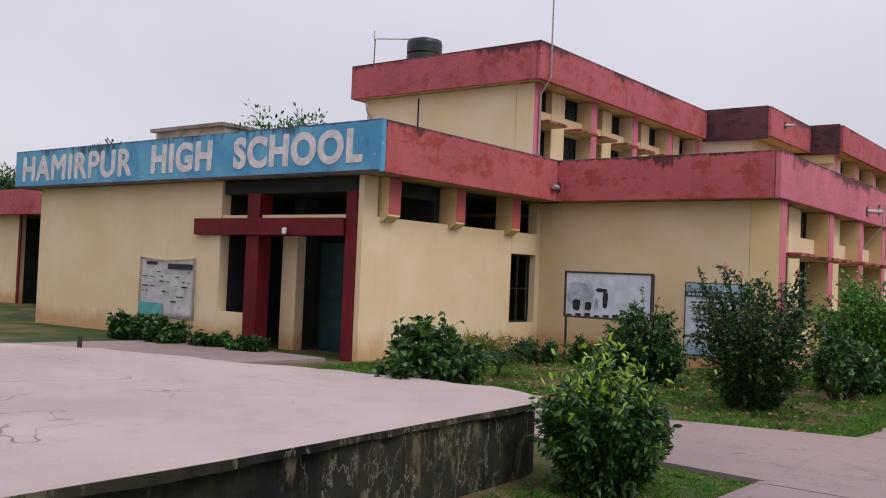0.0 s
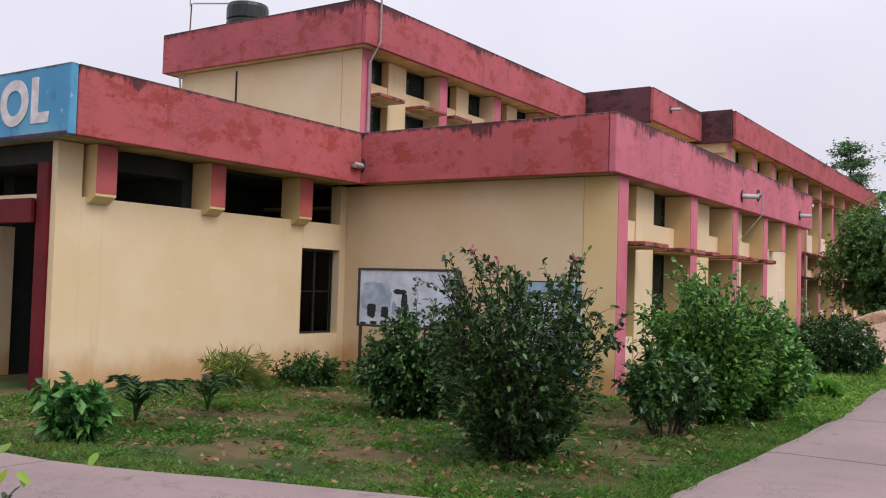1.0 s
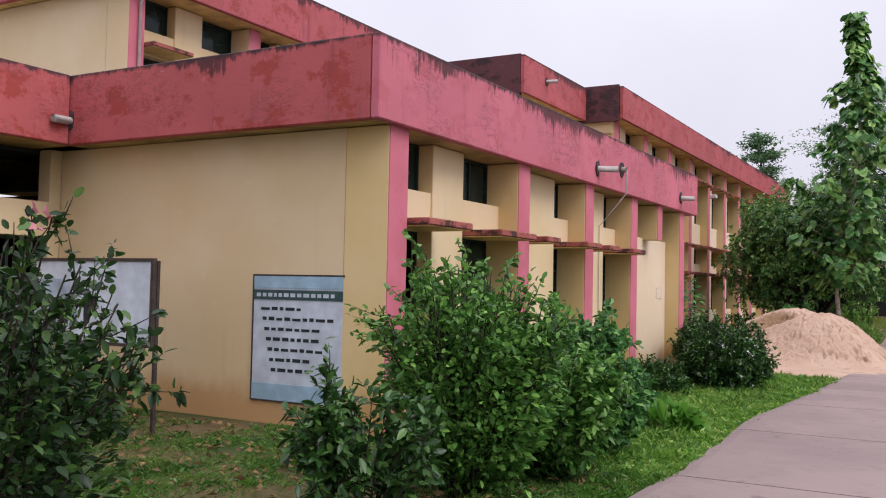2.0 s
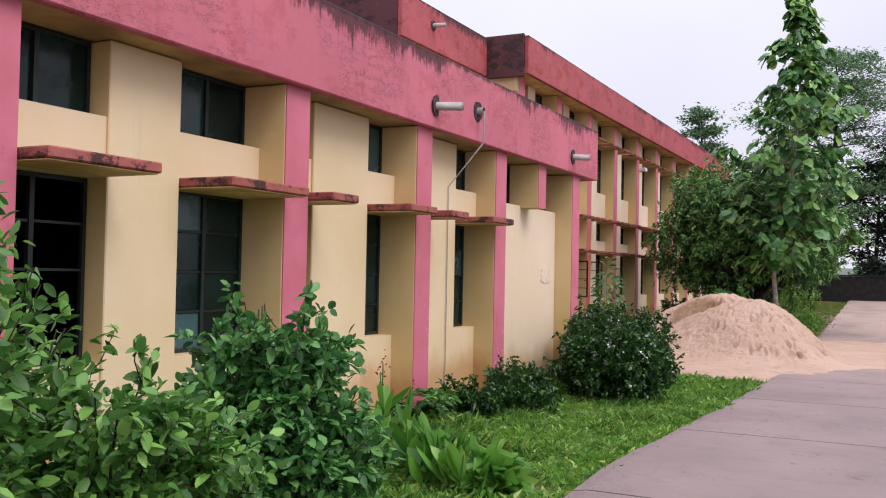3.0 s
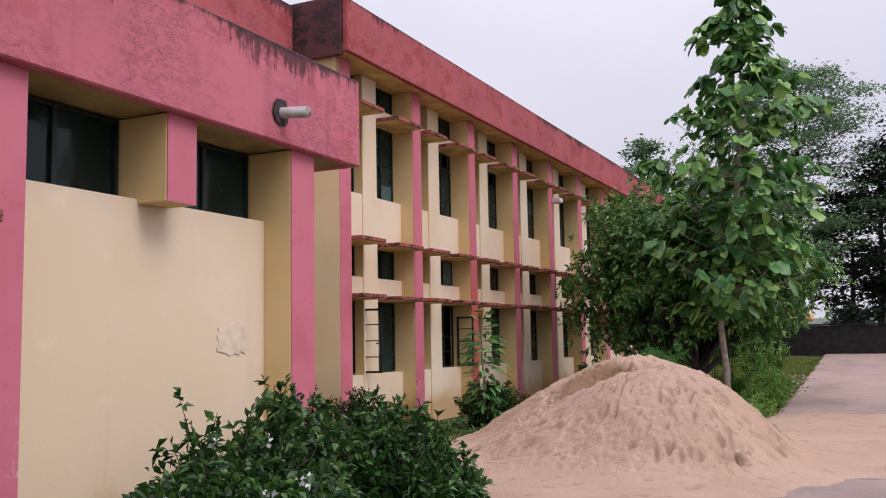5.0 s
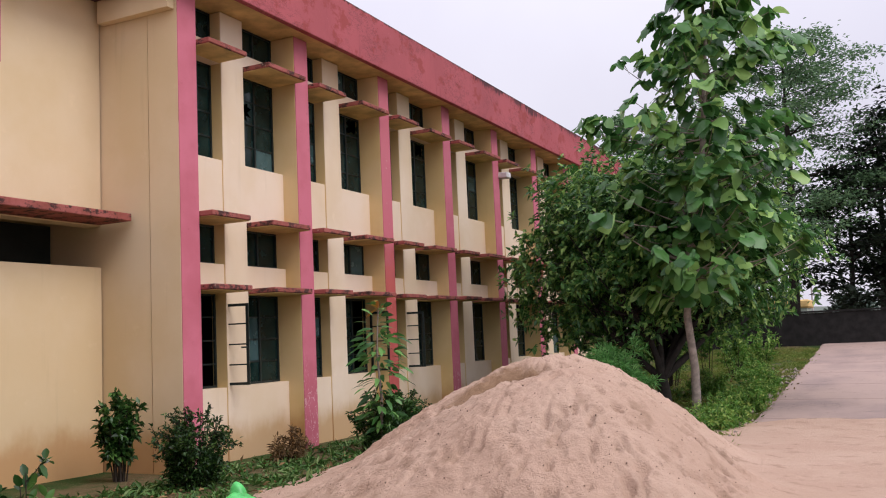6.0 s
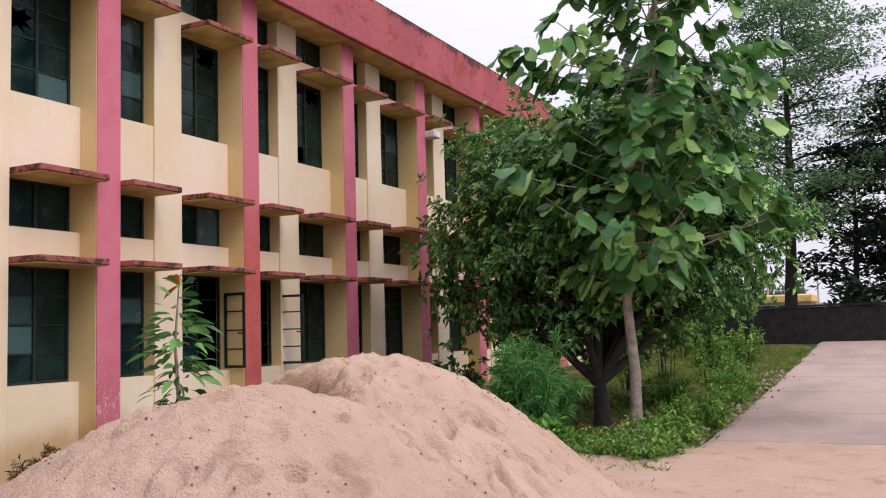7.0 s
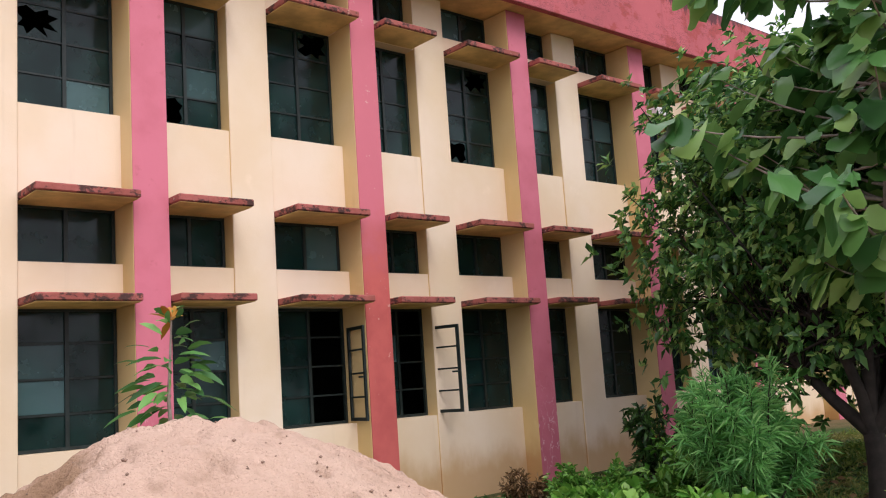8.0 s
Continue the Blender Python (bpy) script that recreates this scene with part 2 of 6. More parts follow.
def concrete(name, base, dark, scale=1.0, dusty=False, split=0.0036, stain=0.62, fret=6):
    t = Tree(name)
    c = t.mix(t.span(t.noise(0.45 * scale, 6), 0.35, 0.7), base, dark)
    c = t.mix(t.span(t.noise(2.7 * scale, 7, shift=5, rough=0.65), 0.5, 0.75, 0, 0.5), c, tuple(v * 0.8 for v in dark))
    c = t.mix(t.span(t.noise(28, 4, shift=2), 0.55, 0.75, 0, 0.35), c, tuple(v * 1.25 for v in base))
    if dusty:
        # sand carried along the road from the heap
        trail = t.math("MULTIPLY", t.span(t.axis(1), 32.0, 40.0), t.span(t.noise(0.5, 6, (1, 0.5, 1), 0.62, 12), 0.3, 0.6, 0.25, 0.9))
        c = t.mix(trail, c, (0.40, 0.29, 0.245))
    c = t.mix(t.span(t.noise(1.9, 8, shift=41, rough=0.7), stain, stain + 0.05, 0, 0.6), c, tuple(v * 0.55 for v in dark))
    crack = t.math("ABSOLUTE", t.math("SUBTRACT", t.noise(0.9 if fret > 4 else 0.45, fret, shift=21, rough=0.7 if fret > 4 else 0.5), 0.5), 0)
    here = t.span(t.noise(0.55, 3, shift=51), 0.46, 0.56)
    c = t.mix(t.math("MULTIPLY", t.span(crack, split, 0.0, 0, 0.85), here), c, tuple(v * 0.3 for v in dark))
    t.bump(t.math("ADD", t.math("MULTIPLY", t.noise(40, 5), 0.5), t.noise(3, 5)), 0.3, 0.012)
    return t.done(c, 0.86, spec=0.3)


ROAD = concrete("worn_concrete_paving", (0.255, 0.193, 0.182), (0.20, 0.152, 0.147), dusty=True)
SLAB = concrete("pale_platform_screed", (0.365, 0.295, 0.283), (0.29, 0.233, 0.225), split=0.0035, stain=0.66, fret=4)


def mossy():
    t = Tree("mouldy_plinth_render")
    c = t.mix(t.span(t.noise(1.4, 7, (1, 1, 0.7), 0.65), 0.42, 0.6), (0.009, 0.009, 0.008), (0.03, 0.028, 0.018))
    c = t.mix(t.span(t.noise(2.4, 9, (1.4, 1.4, 0.6), 0.72, 6), 0.55, 0.63, 0, 0.85), c, (0.12, 0.105, 0.065))
    vein = t.math("ABSOLUTE", t.math("SUBTRACT", t.noise(3.4, 6, (1.5, 1.5, 0.6), 0.62, 16), 0.5), 0)
    c = t.mix(t.math("MULTIPLY", t.span(vein, 0.016, 0.004), t.span(t.noise(1.1, 3, shift=28), 0.45, 0.6)), c, (0.16, 0.145, 0.11))
    c = t.mix(t.span(t.noise(9, 5, shift=3), 0.6, 0.72, 0, 0.6), c, (0.03, 0.045, 0.015))
    t.bump(t.noise(8, 8, rough=0.7), 0.6, 0.03)
    return t.done(c, 0.95, spec=0.15)


MOSSY = mossy()


def earth():
    t = Tree("soil_with_moss_and_dead_leaves")
    c = t.mix(t.span(t.noise(0.7, 6), 0.4, 0.62), (0.04, 0.07, 0.02), (0.13, 0.095, 0.05))
    c = t.mix(t.span(t.noise(5, 6, shift=3), 0.5, 0.7, 0, 0.7), c, (0.03, 0.06, 0.014))
    c = t.mix(t.span(t.noise(26, 4, shift=8), 0.6, 0.7, 0, 0.8), c, (0.16, 0.12, 0.075))
    t.bump(t.noise(14, 6, rough=0.65), 0.8, 0.05)
    return t.done(c, 0.95, spec=0.1)


EARTH = earth()


def sand():
    t = Tree("river_sand")
    c = t.mix(t.span(t.noise(0.9, 6), 0.35, 0.7), (0.52, 0.355, 0.265), (0.57, 0.405, 0.31))
    c = t.mix(t.span(t.noise(3.0, 7, shift=5, rough=0.65), 0.54, 0.70, 0, 0.6), c, (0.31, 0.20, 0.135))
    c = t.mix(t.span(t.noise(60, 3, shift=2), 0.62, 0.72, 0, 0.5), c, (0.22, 0.15, 0.11))
    # damp lower layer laid open where sand was dug away
    vd = t.n.new("ShaderNodeVectorMath")
    vd.operation = "DISTANCE"
    vd.inputs[1].default_value = (-5.3, 39.35, 1.1)
    t.link(t.pos, vd.inputs[0])
    dug = t.math("ADD", vd.outputs["Value"], t.math("MULTIPLY", t.noise(4, 6, rough=0.7, shift=8), 0.9))
    c = t.mix(t.span(dug, 1.05, 1.4, 0.9, 0), c, (0.27, 0.165, 0.095))
    t.bump(t.math("ADD", t.math("MULTIPLY", t.noise(70, 4), 0.4), t.noise(7, 8, rough=0.7)), 0.9, 0.07)
    return t.done(c, 0.95, spec=0.15)


SAND = sand()


def leaf(name, a, b, c3, rough=0.45, glow=0.25, patch=None):
    """Leaf: each blade takes its own tint; light comes through it a little."""
    t = Tree(name)
    ramp = t.n.new("ShaderNodeValToRGB")
    e = ramp.color_ramp.elements
    e[0].color, e[1].color = (*a, 1), (*c3, 1)
    e[0].position, e[1].position = 0.0, 1.0
    mid = e.new(0.6)
    mid.color = (*b, 1)
    t.link(t.geo.outputs["Random Per Island"], ramp.inputs["Fac"])
    col = ramp.outputs["Color"]
    if patch:
        col = t.mix(t.span(t.noise(0.8, 4, shift=5), 0.46, 0.66, 0, 0.75), col, patch[0])
        col = t.mix(t.span(t.noise(1.7, 4, shift=15), 0.5, 0.66, 0, 0.7), col, patch[1])
    m = t.done(col, rough, spec=0.4)
    tr = t.n.new("ShaderNodeBsdfTranslucent")
    t.link(col, tr.inputs["Color"])
    ms = t.n.new("ShaderNodeMixShader")
    ms.inputs["Fac"].default_value = glow
    t.link(t.bsdf.outputs["BSDF"], ms.inputs[1])
    t.link(tr.outputs["BSDF"], ms.inputs[2])
    t.link(ms.outputs["Shader"], t.n["Material Output"].inputs["Surface"])
    return m


LEAF_DARK = leaf("dark_glossy_leaf", (0.012, 0.040, 0.008), (0.032, 0.092, 0.018), (0.10, 0.21, 0.045), 0.36, 0.25)
LEAF_MID = leaf("mid_green_leaf", (0.038, 0.11, 0.02), (0.09, 0.225, 0.04), (0.26, 0.48, 0.10), 0.4, 0.33)
LEAF_SHOOT = leaf("small_crape_leaf", (0.010, 0.030, 0.008), (0.024, 0.066, 0.014), (0.085, 0.165, 0.035))
LEAF_YELLOW = leaf("deep_green_duranta_leaf", (0.014, 0.045, 0.010), (0.035, 0.10, 0.020), (0.11, 0.21, 0.04), 0.42, 0.25)
LEAF_GOLD = leaf("golden_young_leaf", (0.08, 0.18, 0.02), (0.20, 0.34, 0.03), (0.45, 0.55, 0.06), 0.42, 0.35)
LEAF_TEAK = leaf("broad_teak_leaf", (0.028, 0.095, 0.024), (0.10, 0.25, 0.062), (0.38, 0.58, 0.17), 0.36, 0.35)
LEAF_CANNA = leaf("canna_paddle_leaf", (0.06, 0.19, 0.025), (0.13, 0.32, 0.04), (0.28, 0.48, 0.10), 0.4, 0.4)
LEAF_BROAD = leaf("broad_hibiscus_leaf", (0.029, 0.098, 0.026), (0.078, 0.221, 0.052), (0.195, 0.403, 0.104), 0.4, 0.3)
WEED_HIGH = leaf("verge_weed_leaf", (0.060, 0.156, 0.024), (0.156, 0.336, 0.054), (0.408, 0.504, 0.132), 0.55, 0.35)
LEAF_MANGO = leaf("mango_leaf", (0.03, 0.098, 0.026), (0.088, 0.24, 0.052), (0.46, 0.66, 0.19), 0.34, 0.32)
# the next two leaf colours are paled to carry the haze of distance
LEAF_FAR = leaf("haze_paled_tree_leaf", (0.07, 0.14, 0.07), (0.12, 0.22, 0.10), (0.2, 0.32, 0.15), 0.6, 0.4)
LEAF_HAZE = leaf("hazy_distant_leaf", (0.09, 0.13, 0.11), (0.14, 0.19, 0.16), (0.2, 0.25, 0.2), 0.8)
# almost black: the boundary trees' shade is put into the leaf colour
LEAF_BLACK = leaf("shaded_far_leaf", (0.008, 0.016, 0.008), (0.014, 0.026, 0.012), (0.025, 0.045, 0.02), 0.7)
LEAF_FEATHER = leaf("feathery_green_leaf", (0.10, 0.29, 0.08), (0.21, 0.50, 0.14), (0.34, 0.62, 0.22), 0.5, 0.5)
LEAF_DRY = leaf("dry_brown_leaf", (0.10, 0.06, 0.03), (0.20, 0.12, 0.05), (0.32, 0.20, 0.09), 0.8)
GRASS = leaf("lawn_grass", (0.095, 0.26, 0.03), (0.23, 0.50, 0.06), (0.46, 0.60, 0.14), 0.55, 0.5, ((0.24, 0.40, 0.08), (0.05, 0.15, 0.025)))
GRASS_LAWN = leaf("thin_lawn_grass", (0.05, 0.15, 0.02), (0.11, 0.27, 0.03), (0.24, 0.40, 0.07), 0.55, 0.4, ((0.19, 0.27, 0.06), (0.04, 0.13, 0.02)))
GRASS_DRY = leaf("rough_verge_grass", (0.10, 0.18, 0.03), (0.24, 0.34, 0.06), (0.45, 0.46, 0.15), 0.6, 0.4, ((0.40, 0.36, 0.13), (0.08, 0.16, 0.03)))
WEED = leaf("low_ground_weeds", (0.035, 0.09, 0.018), (0.075, 0.18, 0.035), (0.19, 0.26, 0.09), 0.6, 0.25)
PETAL_W = leaf("white_petal", (0.6, 0.6, 0.6), (0.7, 0.7, 0.7), (0.8, 0.8, 0.8), 0.6)
PETAL_P = leaf("pink_crape_petal", (0.5, 0.12, 0.2), (0.55, 0.2, 0.25), (0.6, 0.3, 0.32), 0.6)
PETAL_R = leaf("dull_red_canna_petal", (0.25, 0.03, 0.03), (0.3, 0.06, 0.04), (0.35, 0.12, 0.06), 0.6)
BARK = plain("brown_bark", (0.04, 0.03, 0.022), 0.95, 0.45, 8.0, bump=0.6)
BARK_PALE = plain("pale_teak_bark", (0.30, 0.245, 0.21), 0.95, 0.4, 7.0, bump=0.6)
BARK_DARK = plain("dark_wet_bark", (0.025, 0.02, 0.016), 0.95, 0.4, 8.0, bump=0.6)


# ---------------------------------------------------------------- building blocks
def origin(ob):
    v = Vector((0, 0, 0))
    while ob is not None:
        v += ob.location
        ob = ob.parent
    return v


def thing(name, at, label, category, group="", kind=""):
    ob = new(name)
    ob.location = at
    ob.empty_display_size = 0.2
    return tagged(ob, label, category, group, kind)


def finish(name, me, material, parent, label="", smooth=False):
    for mat in (material if isinstance(material, (list, tuple)) else (material,)):
        me.materials.append(mat)
    if smooth:
        me.polygons.foreach_set("use_smooth", [True] * len(me.polygons))
    ob = new(name, me)
    if parent is not None:
        ob.parent = parent
    return tagged(ob, label)


def part(name, bm, material, parent, label="", smooth=False):
    """Links a bmesh, built in world places, as one mesh object under a thing or under a part."""
    o = origin(parent)
    bm.transform(Matrix.Translation(-o))
    me = bpy.data.meshes.new(name)
    bm.to_mesh(me)
    bm.free()
    return finish(name, me, material, parent, label, smooth)


def raw(name, verts, faces, material, parent, label="", smooth=False):
    """The same from arrays of vertices and faces (all triangles or all quads)."""
    v = np.asarray(verts, np.float32) - np.array(origin(parent), np.float32)
    f = np.asarray(faces, np.int32)
    me = bpy.data.meshes.new(name)
    me.vertices.add(len(v))
    me.vertices.foreach_set("co", v.ravel())
    me.loops.add(f.size)
    me.loops.foreach_set("vertex_index", f.ravel())
    me.polygons.add(len(f))
    me.polygons.foreach_set("loop_start", np.arange(0, f.size, f.shape[1], dtype=np.int32))
    me.update(calc_edges=True)
    return finish(name, me, material, parent, label, smooth)


def box(bm, x0, x1, y0, y1, z0, z1, bevel=0.0):
    m = Matrix.Translation(((x0 + x1) / 2, (y0 + y1) / 2, (z0 + z1) / 2)) @ Matrix.Diagonal((abs(x1 - x0), abs(y1 - y0), abs(z1 - z0), 1))
    r = bmesh.ops.create_cube(bm, size=1.0, matrix=m)
    if bevel:
        edges = list({e for v in r["verts"] for e in v.link_edges})
        bmesh.ops.bevel(bm, geom=edges, offset=bevel, segments=1, affect="EDGES")
    return bm


def boxes(*rows, bevel=0.0):
    bm = bmesh.new()
    for r in rows:
        box(bm, *r, bevel=bevel)
    return bm


def tube_arrays(points, radii, sides=6):
    """A tapered tube along a line of points."""
    pts = [Vector(p) for p in points]
    verts, faces = [], []
    for i, p in enumerate(pts):
        d = (pts[min(i + 1, len(pts) - 1)] - pts[max(i - 1, 0)]).normalized()
        a = d.orthogonal().normalized()
        b = d.cross(a)
        for k in range(sides):
            w = 2 * math.pi * k / sides
            verts.append(p + float(radii[i]) * (math.cos(w) * a + math.sin(w) * b))
    for i in range(len(pts) - 1):
        for k in range(sides):
            faces.append((i * sides + k, i * sides + (k + 1) % sides, (i + 1) * sides + (k + 1) % sides, (i + 1) * sides + k))
    return verts, faces


def tubes(name, lines, material, parent, sides=6, label=""):
    verts, faces = [], []
    for pts, rad in lines:
        v, f = tube_arrays(pts, rad, sides)
        faces += [tuple(i + len(verts) for i in q) for q in f]
        verts += v
    return raw(name, [tuple(v) for v in verts], faces, material, parent, label, True)


def slope(y):
    """Height of the ground: it falls gently along the building and climbs again to the boundary wall."""
    k = np.clip((np.asarray(y, float) - 8.0) / 36.0, 0, 1)
    up = np.clip((np.asarray(y, float) - 46.0) / 26.0, 0, 1.2)
    return 0.42 * (1 - k) + 0.85 * up ** 1.3


def gz(y):
    return float(slope(y))


# ---------------------------------------------------------------- ground, road, path
ground_grid = bmesh.new()
xs = [-600, -250, -120, -70] + list(np.arange(-50, 20.1, 1.0)) + [35, 60, 120, 250, 600]
ys = [-400, -200, -100, -60, -30] + list(np.arange(-12, 90.1, 1.0)) + [110, 150, 220, 350, 600]
gv = [[ground_grid.verts.new((x, y, gz(y) - 0.05 + 0.05 * noise.noise((x * 0.35, y * 0.35, 1.0)) + (0.02 if abs(x) < 40 else 0))) for y in ys] for x in xs]
for i in range(len(xs) - 1):
    for j in range(len(ys) - 1):
        ground_grid.faces.new((gv[i][j], gv[i + 1][j], gv[i + 1][j + 1], gv[i][j + 1]))
ground_mesh = bpy.data.meshes.new("ground")
ground_grid.to_mesh(ground_mesh)
ground_grid.free()
ground = finish("ground", ground_mesh, EARTH, None, smooth=True)
tagged(ground, "mossy brown soil with weeds sloping gently along the school", "ground", kind="structure")

road = thing("road", (0.4, 30, gz(30)), "worn pinkish grey concrete school road with cracked joints", "road", kind="structure")


def edge_x(y):
    """Left edge of the road: nearly straight, ragged with soil, bending away far off."""
    k = min(1.0, max(0.0, (y - 41.0) / 4.0))
    bend = -0.6 * k * k * (3 - 2 * k) - 0.012 * max(0.0, y - 45.0)
    line = float(np.interp(y, (12, 19, 23, 28, 33, 41), (-2.58, -2.56, -2.84, -2.70, -2.68, -2.6)))
    return line + 0.07 * noise.noise((y * 0.6, 3.0, 0.0)) + 0.04 * noise.noise((y * 2.1, 7.0, 0.0)) + bend


def slab_piece(y0, y1, x_right, parent, name):
    """One cast bay of the road, with a ragged left edge and a recessed joint at each end."""
    bm = bmesh.new()
    n = 9
    rows = []
    for i in range(n):
        y = y0 + (y1 - y0) * i / (n - 1)
        sag = 0.012 * noise.noise((y * 0.8, 1, 5))
        rows.append([bm.verts.new((x, y, gz(y) + 0.045 + sag)) for x in (edge_x(y), edge_x(y) + 0.12, -1.0, 1.0, x_right)])
        for v in rows[-1][:1]:
            v.co.z -= 0.02
    for a, b in zip(rows, rows[1:]):
        for k in range(4):
            bm.faces.new((a[k], a[k + 1], b[k + 1], b[k]))
    rim = [e for e in bm.edges if e.is_boundary]
    down = bmesh.ops.extrude_edge_only(bm, edges=rim)
    for v in down["geom"]:
        if isinstance(v, bmesh.types.BMVert):
            v.co.z -= 0.1
    bmesh.ops.recalc_face_normals(bm, faces=bm.faces)
    return part(name, bm, ROAD, parent)


yy = -14.0
while yy < 118:
    step = 3.6 if yy < 60 else 9.0
    slab_piece(yy, yy + step - 0.03, 3.4, road, "panel")
    yy += step

# concrete path from the road to the entrance
path = thing("entrance_path", (-6, 8.6, gz(9)), "cracked concrete path leading from the road to the entrance", "path", kind="structure")


def quad_slab(corners, z_up, parent, name, mat, depth=0.1):
    bm = bmesh.new()
    n = 8
    a, b, c, d = [Vector(p) for p in corners]
    rows = []
    for i in range(n + 1):
        l, r = a.lerp(d, i / n), b.lerp(c, i / n)
        rows.append([])
        for k in range(n + 1):
            p = l.lerp(r, k / n)
            wob = 0.06 if i in (0, n) else 0
            rows[-1].append(bm.verts.new((p.x, p.y + wob * noise.noise((p.x * 0.9, i, 2)), gz(p.y) + z_up + 0.008 * noise.noise((p.x, p.y, 4)))))
    for r0, r1 in zip(rows, rows[1:]):
        for k in range(n):
            bm.faces.new((r0[k], r0[k + 1], r1[k + 1], r1[k]))
    rim = [e for e in bm.edges if e.is_boundary]
    down = bmesh.ops.extrude_edge_only(bm, edges=rim)
    for v in down["geom"]:
        if isinstance(v, bmesh.types.BMVert):
            v.co.z -= depth
    bmesh.ops.recalc_face_normals(bm, faces=bm.faces)
    return part(name, bm, mat, parent)


quad_slab([(-7.0, 8.2), (-2.5, 7.75), (-2.5, 11.15), (-7.0, 9.65)], 0.03, path, "panel", ROAD)
quad_slab([(-12.0, 6.9), (-7.02, 8.2), (-7.02, 9.65), (-12.0, 9.3)], 0.03, path, "panel", ROAD)
quad_slab([(-16.5, 6.9), (-12.02, 6.9), (-12.02, 12.2), (-16.5, 12.2)], 0.04, path, "panel", ROAD)

# raised platform beside the entrance, with a rounded corner
platform = thing("concrete_platform", (-8, 3, gz(3)), "raised concrete platform with a cracked pale top and black mouldy side", "platform", kind="structure")
TOP = 1.02


def platform_outline(grow):
    pts = [(-12, -6), (-3.84 + grow, -6), (-3.84 + grow, 3.2), (-3.93 + grow, 5.2)]
    cx, cy, r = -4.68, 6.42, 0.7 + grow
    for k in range(9):
        w = math.radians(2 + 84 * k / 8)
        pts.append((cx + r * math.cos(w), cy + r * math.sin(w)))
    pts += [(-6.0, 7.06 + grow), (-7.7, 6.5 + grow), (-9.6, 6.06 + grow), (-12.0, 4.6 + grow)]
    return pts


def prism(outline, z0, z1, jag=0.0):
    bm = bmesh.new()
    dense = []
    for a, b in zip(outline, outline[1:] + outline[:1]):
        n = max(1, int(math.dist(a, b) / 0.18))
        dense += [(a[0] + (b[0] - a[0]) * i / n, a[1] + (b[1] - a[1]) * i / n) for i in range(n)]
    ring = []
    for x, y in dense:
        j = jag * (noise.noise((x * 2.2, y * 2.2, 3)) + 0.6 * noise.noise((x * 7, y * 7, 9)))
        ring.append(bm.verts.new((x + j, y + j * 0.6, z1 + j * 0.25)))
    low = [bm.verts.new((v.co.x, v.co.y, z0)) for v in ring]
    bm.faces.new(ring)
    for i in range(len(ring)):
        k = (i + 1) % len(ring)
        bm.faces.new((ring[i], low[i], low[k], ring[k]))
    bmesh.ops.recalc_face_normals(bm, faces=bm.faces)
    return bm


part("plinth_wall", prism(platform_outline(-0.06), 0.0, TOP - 0.05), MOSSY, platform, "black mouldy rendered side")
lip = part("top_slab", prism(platform_outline(0.0), TOP - 0.05, TOP, 0.085), [SLAB, MOSSY], platform, "pale cracked screed with a blackened chipped edge")
for face in lip.data.polygons:
    face.material_index = 0 if face.normal.z > 0.5 else 1
peg = thing("iron_peg", (-9.9, 6.0, TOP), "short rusty iron peg on the platform edge", "peg")
tubes("peg", [([(-9.9, 6.0, TOP - 0.02), (-9.9, 6.0, TOP + 0.12)], [0.03, 0.028])], IRON, peg)


# ---------------------------------------------------------------- school building
def ring_frame(x0, x1, y0, y1, z0, z1, t):
    """A rectangular frame as one closed ring."""
    bm = bmesh.new()
    loops = []
    for x in (x0, x1):
        for k in (0, t):
            loops.append([bm.verts.new((x, y, z)) for y, z in ((y0 + k, z0 + k), (y1 - k, z0 + k), (y1 - k, z1 - k), (y0 + k, z1 - k))])
    a, b, c, d = loops
    for p, q in ((a, b), (b, d), (d, c), (c, a)):
        for i in range(4):
            j = (i + 1) % 4
            bm.faces.new((p[i], p[j], q[j], q[i]))
    bmesh.ops.recalc_face_normals(bm, faces=bm.faces)
    return bm


def shards(parent, x, a, b, e, f):
    """What is left of a smashed pane: jagged glass round a hole."""
    bm = bmesh.new()
    rim = [(a + (b - a) * k / 4, e) for k in range(4)] + [(b, e + (f - e) * k / 4) for k in range(4)] + [(b - (b - a) * k / 4, f) for k in range(4)] + [(a, f - (f - e) * k / 4) for k in range(4)]
    cy, cz = a + (b - a) * random.uniform(0.35, 0.65), e + (f - e) * random.uniform(0.4, 0.7)
    inner = []
    for k, (y, z) in enumerate(rim):
        u = random.uniform(0.05, 0.2) if k % 2 else random.uniform(0.2, 0.65)
        inner.append((y + (cy - y) * u, z + (cz - z) * u))
    for k in range(16):
        j = (k + 1) % 16
        bm.faces.new([bm.verts.new((x - 0.004, y, z)) for y, z in (rim[k], rim[j], inner[j], inner[k])])
    bmesh.ops.remove_doubles(bm, verts=bm.verts, dist=0.0005)
    bmesh.ops.recalc_face_normals(bm, faces=bm.faces)
    bmesh.ops.solidify(bm, geom=list(bm.faces), thickness=0.004)
    return part("broken_pane", bm, GLASS, parent, "jagged broken glass")


